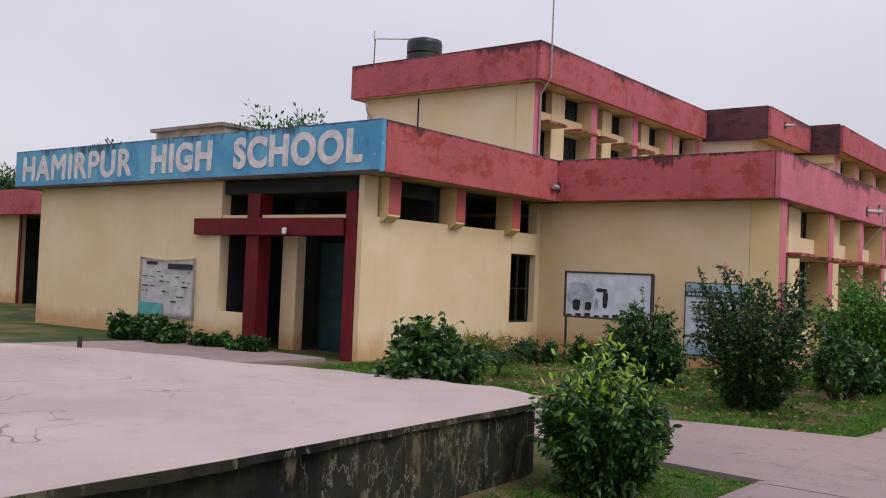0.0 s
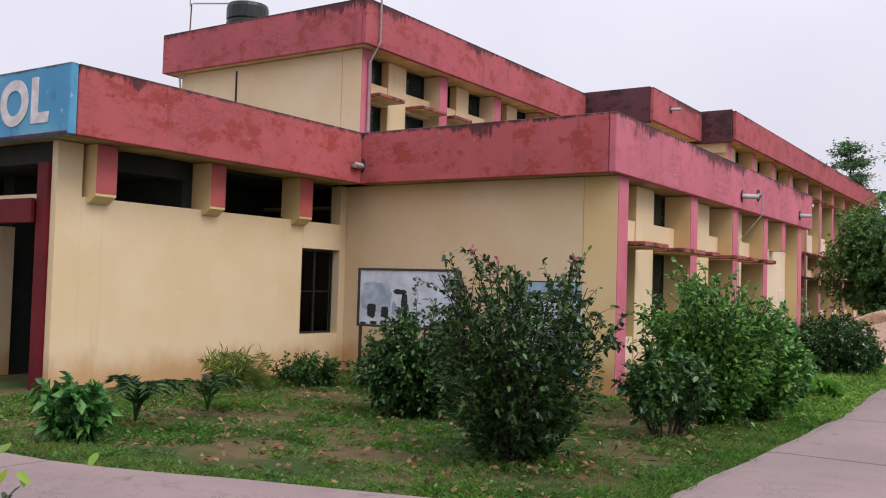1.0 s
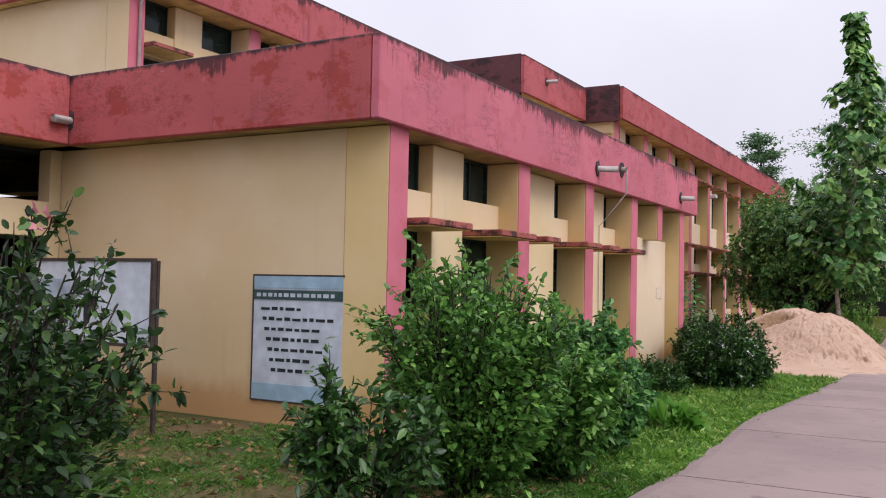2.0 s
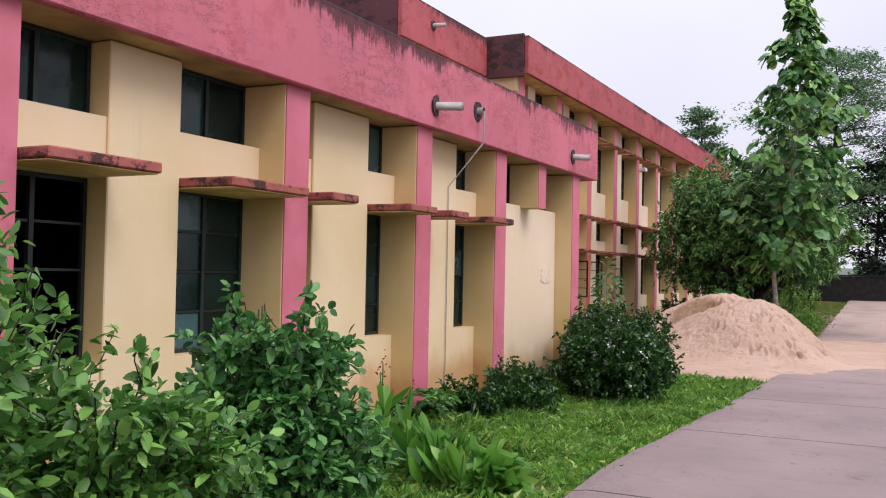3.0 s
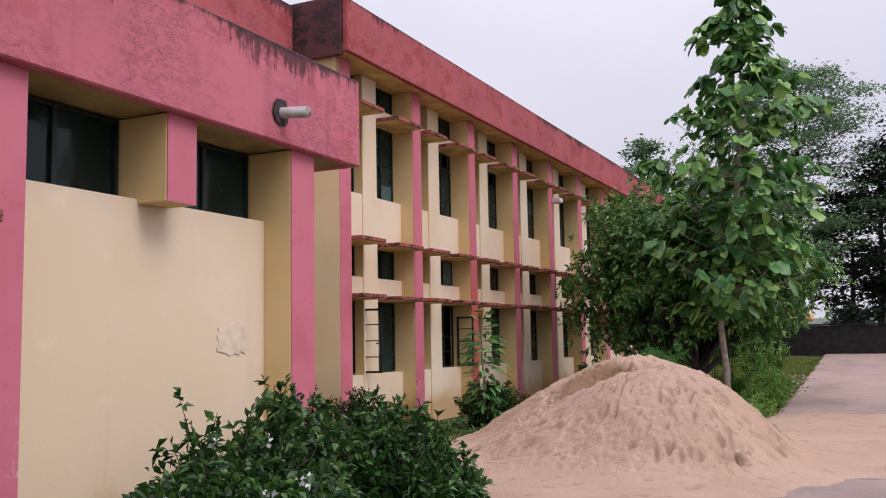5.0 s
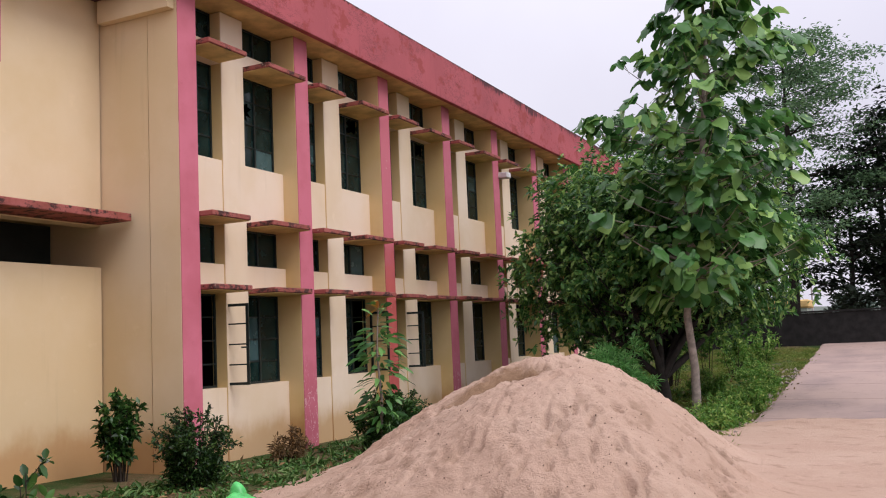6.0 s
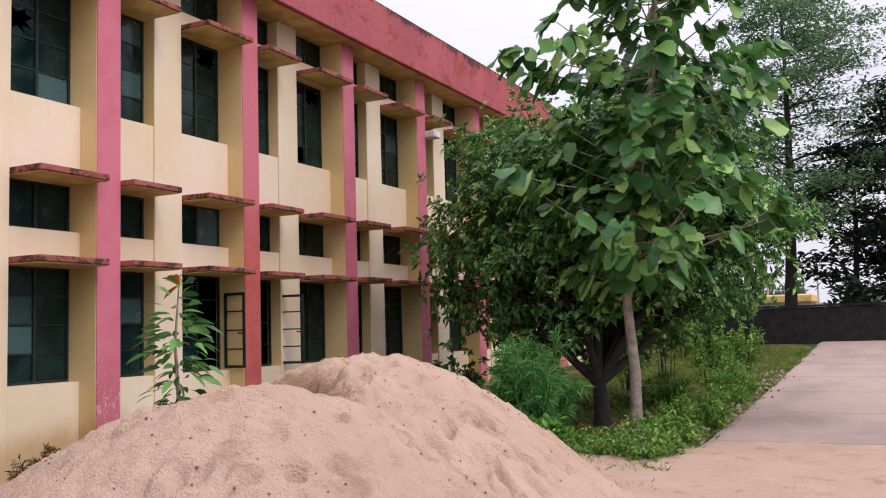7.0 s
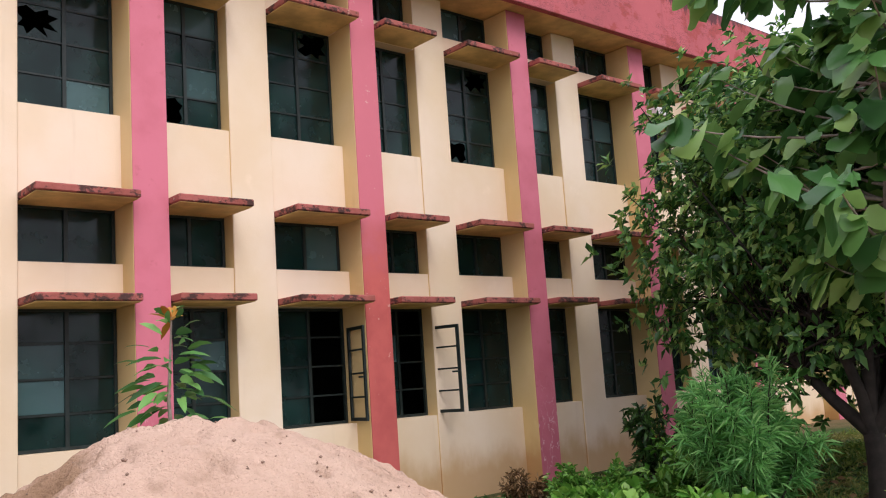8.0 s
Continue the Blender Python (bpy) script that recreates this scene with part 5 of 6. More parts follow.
def leaves(name, P, D, L, W, material, parent, fold=0.25, droop=0.0, broad=False, label="", facing=None):
    """Leaf blades at P along D, folded on the midrib; broad ones have a rounded outline that droops."""
    n = len(P)
    P, D = np.asarray(P, float), unit(np.asarray(D, float))
    L, W = np.broadcast_to(L, (n,))[:, None], np.broadcast_to(W, (n,))[:, None]
    R = rng.normal(size=(n, 3)) * 0.55 + ((0, 0, 1.0) if facing is None else np.asarray(facing) + (0, 0, 0.7))
    S = unit(np.cross(D, R))
    N = unit(np.cross(S, D))
    dn = np.array((0, 0, -1.0))
    if not broad:
        pts = [P, P + D * L * 0.45 + S * W * 0.5 + N * W * fold, P + D * L + dn * droop * L, P + D * L * 0.45 - S * W * 0.5 + N * W * fold]
        V = np.stack(pts, 1).reshape(-1, 3)
        F = (np.arange(n)[:, None] * 4 + np.array([0, 1, 2, 0, 2, 3])).reshape(-1, 3)
    else:
        rows = [P]
        for u, w in ((0.18, 0.34), (0.5, 0.5), (0.82, 0.3)):
            c = P + D * L * u + dn * droop * L * u * u
            rows += [c + S * W * w + N * W * fold * w, c, c - S * W * w + N * W * fold * w]
        rows.append(P + D * L + dn * droop * L)
        V = np.stack(rows, 1).reshape(-1, 3)
        q = [0, 1, 2, 0, 2, 3, 1, 4, 5, 1, 5, 2, 2, 5, 6, 2, 6, 3, 4, 7, 8, 4, 8, 5, 5, 8, 9, 5, 9, 6, 7, 10, 8, 8, 10, 9]
        F = (np.arange(n)[:, None] * 11 + np.array(q)).reshape(-1, 3)
    return raw(name, V, F, material, parent, label, broad)


def round_leaves(name, P, D, L, W, material, parent, droop=0.5, facing=None):
    """Large obovate leaves with a wavy margin, cupped along the midrib and curling down at the tip."""
    n = len(P)
    P, D = np.asarray(P, float), unit(np.asarray(D, float))
    L, W = np.asarray(L, float)[:, None], np.asarray(W, float)[:, None]
    R = rng.normal(size=(n, 3)) * 0.3 + (0, 0, 1.0) + (0 if facing is None else facing)
    S = unit(np.cross(D, R))
    N = unit(np.cross(S, D))
    dn = np.array((0, 0, -1.0))
    curl = droop * rng.uniform(0.5, 1.5, (n, 1))
    cup = rng.uniform(-0.25, 0.3, (n, 1))
    rows = [P]
    for u, w in ((0.14, 0.2), (0.32, 0.4), (0.55, 0.51), (0.78, 0.44), (0.93, 0.24)):
        c = P + D * L * (u - 0.3 * curl * u * u) + dn * curl * L * u ** 2
        for s in (1, 0, -1):
            j = 1 + 0.14 * rng.normal(size=(n, 1))
            rows.append(c + s * S * W * w * j + abs(s) * N * W * w * (cup + 0.14 * rng.normal(size=(n, 1))))
    rows.append(P + D * L * (1 - 0.3 * curl) + dn * curl * L)
    V = np.stack(rows, 1).reshape(-1, 3)
    q = [0, 1, 2, 0, 2, 3]
    for k in range(4):
        a = 1 + 3 * k
        for s in (0, 1):
            q += [a + s, a + s + 3, a + s + 4, a + s, a + s + 4, a + s + 1]
    q += [13, 16, 14, 14, 16, 15]
    F = (np.arange(n)[:, None] * 17 + np.array(q)).reshape(-1, 3)
    return raw(name, V, F, material, parent, "", True)


def shrub(name, at, h, r, shoots, twigs, leaf_l, leaf_w, mat, label, category="shrub", upright=0.5, per_twig=14, bare=0.25, flower=None, bark=None, squash=1.0, per_shoot=26, kind_name="leaf_mass", ovate=False, skirt=1.0):
    """Shrub: stems fan out from the root, carry side twigs, and leaves sit along twigs and shoot ends."""
    x0, y0 = at
    z0 = gz(y0) - 0.06
    t = thing(name, (x0, y0, z0), label, category)
    lines, P, D, tips = [], [], [], []
    for s in range(shoots):
        az = rng.uniform(0, 2 * np.pi)
        out = np.array([np.cos(az), np.sin(az) * squash, 0.0])
        rad = r * np.sqrt(rng.uniform(0.02, 1))
        top = h * (1 - (1 - upright) * (rad / r) ** 2 * 0.85) * rng.uniform(0.72, 1.05)
        a = np.array([x0, y0, z0]) + out * 0.3 * rad
        c = np.array([x0, y0, z0]) + out * rad + (0, 0, top)
        b = np.array([x0, y0, z0]) + out * rad * (0.75 - 0.35 * upright) + (0, 0, top * 0.5)
        u = np.linspace(0, 1, 7)[:, None]
        line = (1 - u) ** 2 * a + 2 * u * (1 - u) * b + u ** 2 * c + rng.normal(size=(7, 3)) * 0.02 * r * u
        rr = 0.0095 * (0.6 + h / 2)
        lines.append((line, np.linspace(rr, rr * 0.25, 7)))
        tips.append(line[-1])
        for k in range(per_shoot):
            v = bare + (1 - bare) * rng.uniform(0, 1) ** 0.75
            i = min(5, int(v * 6))
            p = line[i] + (line[i + 1] - line[i]) * (v * 6 - i)
            P.append(p)
            D.append(unit(line[i + 1] - line[i]) * 0.5 + rng.normal(size=3) * 0.6)
        for w in range(twigs):
            v = rng.uniform(bare, 0.97)
            i = min(5, int(v * 6))
            p = line[i] + (line[i + 1] - line[i]) * (v * 6 - i)
            d = unit(unit(line[i + 1] - line[i]) * (0.3 + 0.9 * upright) + rng.normal(size=3) * 0.6 + out * 0.35)
            ln = r * rng.uniform(0.18, 0.42)
            q = p + d * ln
            lines.append((np.array([p, (p + q) / 2 + rng.normal(size=3) * 0.015, q]), np.array([rr * 0.35, rr * 0.25, rr * 0.12])))
            m = rng.uniform(0.1, 1.05, per_twig)[:, None]
            P.extend(p + d * ln * m + rng.normal(size=(per_twig, 3)) * 0.012)
            D.extend(d * 0.5 + rng.normal(size=(per_twig, 3)) * 0.65)
    if bare < 0.25:
        # low side shoots clothe the foot of the bush
        n = int(shoots * 22 * skirt)
        az, u = rng.uniform(0, 2 * np.pi, n), rng.uniform(0, 1, n)
        q = r * (0.62 if skirt == 1 else 0.3 + 0.6 * np.sin(u * 2.6)) * np.sqrt(rng.uniform(0.1, 1, n))
        P.extend(np.column_stack([x0 + np.cos(az) * q, y0 + np.sin(az) * q, z0 + 0.06 + (0.42 if skirt == 1 else 0.66) * h * u]))
        D.extend(np.column_stack([np.cos(az), np.sin(az), rng.normal(size=n) * 0.5 + 0.4]))
    P, D = np.array(P), np.array(D)
    keep = P[:, 2] > z0 + 0.05
    P, D = P[keep], D[keep]
    tubes("branchwork", lines, bark or BARK, t, 4)
    k = rng.uniform(0.65, 1.25, len(P))
    leaves(kind_name, P, D, leaf_l * k, leaf_w * k, mat, t, 0.3, 0.15, ovate)
    if flower:
        fm, count, size = flower
        idx = rng.choice(len(P), count, replace=False) if fm is not PETAL_P else None
        C = P[idx] if idx is not None else np.array(tips)[np.argsort([-p[2] for p in tips])[:count]]
        FP = np.repeat(C, 6, 0) + rng.normal(size=(len(C) * 6, 3)) * size * 0.35
        FD = rng.normal(size=(len(FP), 3)) + (0, 0, 0.3)
        leaves("blossom", FP, FD, size, size * 0.8, fm, t, label="small blossoms")
    return t


golden = shrub("golden_shrub", (-3.35, 6.55), 1.05, 0.52, 60, 10, 0.075, 0.03, LEAF_YELLOW, "green leafy shrub with golden young shoots against the platform corner", ovate=True, upright=0.45, bare=0.12, per_twig=14, skirt=3)
tip_p = np.array([(-3.35, 6.55, gz(6.5) + 0.78)]) + rng.normal(size=(420, 3)) * (0.2, 0.2, 0.15)
shoots = leaves("golden_shoots", tip_p, rng.normal(size=(420, 3)) * 0.6 + (0, 0, 0.7), rng.uniform(0.05, 0.09, 420), 0.028, LEAF_GOLD, golden, 0.3, 0.15, True, "golden young leaves")
tagged(shoots, "golden young leaves", kind="stuff")
shrub("crape_shrub", (-4.35, 12.75), 2.0, 0.9, 46, 12, 0.068, 0.034, LEAF_SHOOT, "tall upright crape shrub with pink blossom at its tips", ovate=True, upright=0.8, bare=0.06, per_twig=15, flower=(PETAL_P, 5, 0.05), skirt=4)
shrub("round_shrub", (-6.9, 14.7), 1.5, 0.7, 110, 11, 0.07, 0.034, LEAF_DARK, "dense rounded dark green shrub", ovate=True, upright=0.25, bare=0.1, per_twig=14)
shrub("leafy_shrub", (-3.85, 15.4), 1.25, 0.55, 26, 8, 0.095, 0.045, LEAF_DARK, "loose leafy green shrub on the lawn", ovate=True, upright=0.4, bare=0.3, per_twig=10)
shrub("crape_shrub", (-3.85, 17.0), 2.05, 0.85, 62, 14, 0.075, 0.042, LEAF_MID, "tall straggling crape shrub with upright shoots", ovate=True, upright=0.78, bare=0.12, per_twig=12, skirt=4)
shrub("dense_shrub", (-3.65, 18.0), 1.6, 0.75, 34, 10, 0.085, 0.045, LEAF_MID, "dense green shrub between taller ones", ovate=True, upright=0.3, bare=0.15, per_twig=14, skirt=4)
shrub("hibiscus_shrub", (-3.85, 19.5), 1.62, 0.68, 110, 15, 0.08, 0.046, LEAF_BROAD, "bushy broad-leaved hibiscus shrub beside the wing", ovate=True, upright=0.25, bare=0.05, per_twig=16)
shrub("flowering_shrub", (-4.3, 28.35), 1.38, 0.86, 80, 12, 0.085, 0.042, LEAF_DARK, "round dark shrub dotted with small white flowers", upright=0.2, bare=0.1, per_twig=14, flower=(PETAL_W, 260, 0.045), skirt=3)
shrub("side_shrub", (-4.35, 30.6), 1.5, 0.5, 30, 9, 0.09, 0.045, LEAF_DARK, "loose green shrub behind the flowering one", upright=0.5, bare=0.2, per_twig=10)
for x, y, h, r in ((-5.3, 25.6, 0.62, 0.45), (-5.2, 26.7, 0.8, 0.5), (-5.4, 27.5, 0.6, 0.4), (-4.9, 26.2, 0.55, 0.45)):
    shrub("low_shrub", (x, y), h, r, 20, 6, 0.085, 0.04, LEAF_DARK, "low dark shrub at the foot of the wall", upright=0.4, bare=0.15, per_twig=10)
for x, y, h, r in ((-4.95, 29.6, 1.5, 0.5), (-5.25, 30.4, 1.45, 0.55), (-5.6, 31.0, 1.35, 0.45), (-4.6, 30.0, 1.3, 0.4), (-5.3, 31.5, 1.2, 0.6), (-5.6, 32.3, 1.1, 0.5), (-4.8, 31.1, 1.0, 0.55), (-4.9, 32.1, 0.8, 0.5), (-6.6, 32.8, 0.9, 0.5), (-5.9, 33.0, 0.7, 0.5), (-5.3, 33.4, 0.45, 0.45)):
    shrub("weedy_shrub", (x, y), h, r, 40, 8, 0.09, 0.045, LEAF_DARK, "weedy green shrub growing before the wing's end", ovate=True, upright=0.45, bare=0.1, per_twig=13, flower=(PETAL_W, 14, 0.035))
shrub("corner_shrub", (-10.9, 38.5), 1.3, 0.36, 12, 7, 0.13, 0.07, LEAF_DARK, "thin dark shrub near the block's corner", upright=0.8, bare=0.25, per_twig=8)
shrub("corner_shrub", (-9.15, 38.05), 1.12, 0.52, 40, 10, 0.07, 0.03, LEAF_SHOOT, "fine-leaved shrub at the block's corner", upright=0.6, bare=0.15, per_twig=11)
shrub("wall_shrub", (-8.5, 42.35), 1.2, 0.7, 50, 10, 0.09, 0.04, LEAF_DARK, "dark shrub under the ground-floor windows", upright=0.35, bare=0.15, per_twig=11)
shrub("dry_weed", (-9.7, 40.9), 0.6, 0.4, 12, 4, 0.1, 0.03, LEAF_DRY, "dry brown weed by the wall", upright=0.4, bare=0.1, per_twig=7)
shrub("dry_weed", (-9.6, 47.6), 0.45, 0.4, 12, 4, 0.1, 0.03, LEAF_DRY, "dry brown weed by the wall", upright=0.4, bare=0.1, per_twig=7)
shrub("whorled_shrub", (-8.0, 48.6), 1.6, 0.5, 14, 6, 0.15, 0.055, LEAF_DARK, "dark whorled-leaf shrub beneath the mango tree", upright=0.5, bare=0.25, per_twig=10)
shrub("wall_weeds", (-8.2, 47.4), 0.6, 0.6, 26, 8, 0.1, 0.045, LEAF_CANNA, "leafy weeds by the wall", upright=0.4, bare=0.1, per_twig=10)
shrub("feathery_shrub", (-5.85, 47.1), 1.98, 0.66, 40, 8, 0.19, 0.02, LEAF_FEATHER, "feathery bright green shrub in front of the mango tree", upright=0.5, bare=0.3, per_twig=26, per_shoot=60)
shrub("understorey_shrub", (-7.0, 48.2), 0.9, 0.8, 34, 9, 0.12, 0.06, LEAF_CANNA, "green undergrowth below the mango tree", upright=0.3, bare=0.15, per_twig=10)
for x, y, h, r in ((-5.4, 45.9, 0.5, 0.5), (-6.3, 45.9, 0.45, 0.45), (-7.2, 46.4, 0.5, 0.5)):
    shrub("verge_undergrowth", (x, y), h, r, 26, 7, 0.15, 0.08, LEAF_CANNA, "bright broad-leaved weeds in front of the trees", ovate=True, upright=0.4, bare=0.1, per_twig=9)
shrub("entrance_shrub", (-5.85, 7.45), 1.28, 0.5, 40, 9, 0.1, 0.06, LEAF_DARK, "rounded-leaf shrub behind the platform corner", upright=0.5, bare=0.3, per_twig=9)
shrub("seedling_shrub", (-8.05, 10.6), 0.8, 0.32, 8, 4, 0.15, 0.08, LEAF_BROAD, "broad-leaved seedling on the lawn near the entrance", upright=0.4, bare=0.15, per_twig=9)
for x, y in ((-15.9, 11.6), (-16.7, 11.7), (-17.6, 11.7), (-14.9, 11.9), (-13.8, 11.9)):
    shrub("bed_shrub", (x, y), 0.58 if x < -15 else 0.34, 0.42, 22, 6, 0.12, 0.08, LEAF_DARK, "round-leaved shrub below the cloth banner", upright=0.45, bare=0.2, per_twig=8)


def fronds(name, at, count, length, mat, label, width=0.045, pinnae=26, rise=1.0, category="palm", leaf_len=0.3):
    """Arching feather leaves from one crown."""
    x0, y0 = at
    z0 = gz(y0) - 0.03
    t = thing(name, (x0, y0, z0), label, category)
    for c in range(count):
        az = rng.uniform(0, 2 * np.pi)
        o = np.array([np.cos(az), np.sin(az), 0])
        u = np.linspace(0, 1, 9)[:, None]
        sp = rng.uniform(0.5, 1.0)
        line = np.array([x0, y0, z0 + 0.05]) + o * length * sp * u ** 1.3 + np.array([0, 0, 1]) * length * rise * (1.15 * u - 0.75 * u ** 2.4)
        side = np.cross(o, (0, 0, 1))
        P, D = [], []
        for k in range(pinnae):
            v = 0.2 + 0.8 * k / pinnae
            i = min(7, int(v * 8))
            p = line[i] + (line[i + 1] - line[i]) * (v * 8 - i)
            for s in (-1, 1):
                P.append(p)
                D.append(side * s + unit(line[i + 1] - line[i]) * 0.8 + (0, 0, 0.1) + rng.normal(size=3) * 0.1)
        fr = tubes("frond", [(line, np.linspace(0.012, 0.003, 9))], mat, t, 4)
        tagged(leaves("leaf_mass", np.array(P), np.array(D), leaf_len * rng.uniform(0.8, 1.1, len(P)), width, mat, fr, 0.1, 0.15), kind="stuff")
    return t


fronds("young_palm", (-8.4, 11.6), 8, 0.62, LEAF_SHOOT, "small young palm on the lawn by the wall", leaf_len=0.16, rise=1.5, width=0.03)
fronds("young_palm", (-8.6, 12.8), 7, 0.52, LEAF_SHOOT, "small young palm on the lawn by the wall", leaf_len=0.15, rise=1.5, width=0.03)
for x, y, h, r in ((-9.9, 16.2, 0.55, 0.5), (-9.3, 16.9, 0.65, 0.45), (-10.6, 16.6, 0.5, 0.5), (-8.6, 17.0, 0.6, 0.45)):
    shrub("bed_plant", (x, y), h, r, 18, 6, 0.08, 0.035, LEAF_DARK, "low dark bedding plant at the wall", upright=0.5, bare=0.1, per_twig=9)


def canna(at, stalks, h, label, flower=True, broad=0.15):
    x0, y0 = at
    z0 = gz(y0) - 0.03
    t = thing("canna_plant", (x0, y0, z0), label, "plant")
    P, D, lines, F = [], [], [], []
    for s in range(stalks):
        p = np.array([x0 + rng.normal() * 0.16, y0 + rng.normal() * 0.22, z0])
        hh = h * rng.uniform(0.7, 1.1)
        top = p + np.array([rng.normal() * 0.06, rng.normal() * 0.06, hh])
        lines.append((np.array([p, (p + top) / 2, top]), np.array([0.014, 0.011, 0.006])))
        for k in range(6):
            P.append(p + (top - p) * rng.uniform(0.03, 0.5))
            D.append(np.array([rng.normal() * 0.5, rng.normal() * 0.5, 1.3]))
        F.append(top)
    for ln in lines:
        tubes("stem", [ln], LEAF_MID, t, 5)
    tagged(leaves("leaf_mass", np.array(P), np.array(D), rng.uniform(0.28, 0.46, len(P)), broad * 0.8, LEAF_CANNA, t, 0.25, 0.12, True), kind="stuff")
    if flower:
        FP = np.repeat(np.array(F), 9, 0) + rng.normal(size=(len(F) * 9, 3)) * (0.025, 0.025, 0.06)
        leaves("blossom", FP, rng.normal(size=(len(FP), 3)), 0.042, 0.028, PETAL_R, t, label="faded red flowers")
    return t


canna((-5.2, 23.3), 3, 0.75, "tall canna stalks with faded red flowers", True, 0.1)
fronds("fern_clump", (-5.3, 24.1), 9, 0.5, LEAF_DARK, "small dark fern clump by the wall", leaf_len=0.11, category="fern")
canna((-3.72, 21.7), 8, 0.4, "broad-leaved canna clump on the grass", False)
canna((-4.15, 22.0), 8, 0.5, "broad-leaved canna clump on the grass", False)
shrub("broad_seedling", (-3.3, 21.7), 0.36, 0.16, 6, 2, 0.22, 0.13, LEAF_CANNA, "pale broad-leaved seedling at the grass edge", upright=0.5, bare=0.2, per_twig=3, per_shoot=5)
shrub("dry_grass_tuft", (-10.6, 15.2), 0.55, 0.5, 40, 3, 0.2, 0.012, GRASS_DRY, "dry yellow-green grass tuft at the wall", "grass", upright=0.8, bare=0.1, per_twig=5, per_shoot=14)
fronds("fern_clump", (-5.5, 25.0), 10, 0.55, LEAF_MID, "small fern clump by the wall", leaf_len=0.12, category="fern")

# young leafy tree in front of the windows
sapling = thing("papaya_sapling", (-8.55, 42.0, gz(42)), "thin young tree with whorls of long leaves and an orange shoot", "tree")
sl = np.array([[-8.55, 42.0, gz(42) - 0.05], [-8.52, 42.0, 0.9], [-8.56, 41.97, 1.7], [-8.52, 42.0, 2.45]])
tubes("trunk", [(sl, np.array([0.03, 0.025, 0.018, 0.008]))], BARK_PALE, sapling)
P, D = [], []
for z, n, up in ((0.45, 18, 0.0), (0.7, 20, -0.1), (0.95, 22, -0.1), (1.25, 24, 0.0), (1.5, 26, 0.0), (1.75, 28, 0.0), (1.95, 22, 0.15), (2.2, 14, 0.4), (2.4, 7, 0.9)):
    for k in range(n):
        az = rng.uniform(0, 2 * np.pi)
        far = rng.uniform(0.03, 0.36) * min(1.0, 3.4 - 1.25 * z)
        P.append((-8.54 + far * np.cos(az), 42 + far * np.sin(az), z + rng.normal() * 0.11))
        D.append((np.cos(az), np.sin(az), up + rng.normal() * 0.2))
tagged(leaves("leaf_mass", np.array(P), np.array(D), rng.uniform(0.16, 0.34, len(P)), 0.085, LEAF_BROAD, sapling, 0.2, 0.35, True), kind="stuff")
leaves("young_shoot", np.array([(-8.53, 42, 2.42)] * 7), rng.normal(size=(7, 3)) + (0, 0, 0.6), 0.26, 0.07, leaf("orange_young_leaf", (0.35, 0.12, 0.02), (0.45, 0.2, 0.03), (0.5, 0.3, 0.05)), sapling, 0.2, 0.3, True, "orange young leaves")


def limb(a, b, bend, n=6):
    a, b = np.array(a, float), np.array(b, float)
    u = np.linspace(0, 1, n)[:, None]
    m = (a + b) / 2 + np.array(bend)
    return (1 - u) ** 2 * a + 2 * u * (1 - u) * m + u ** 2 * b


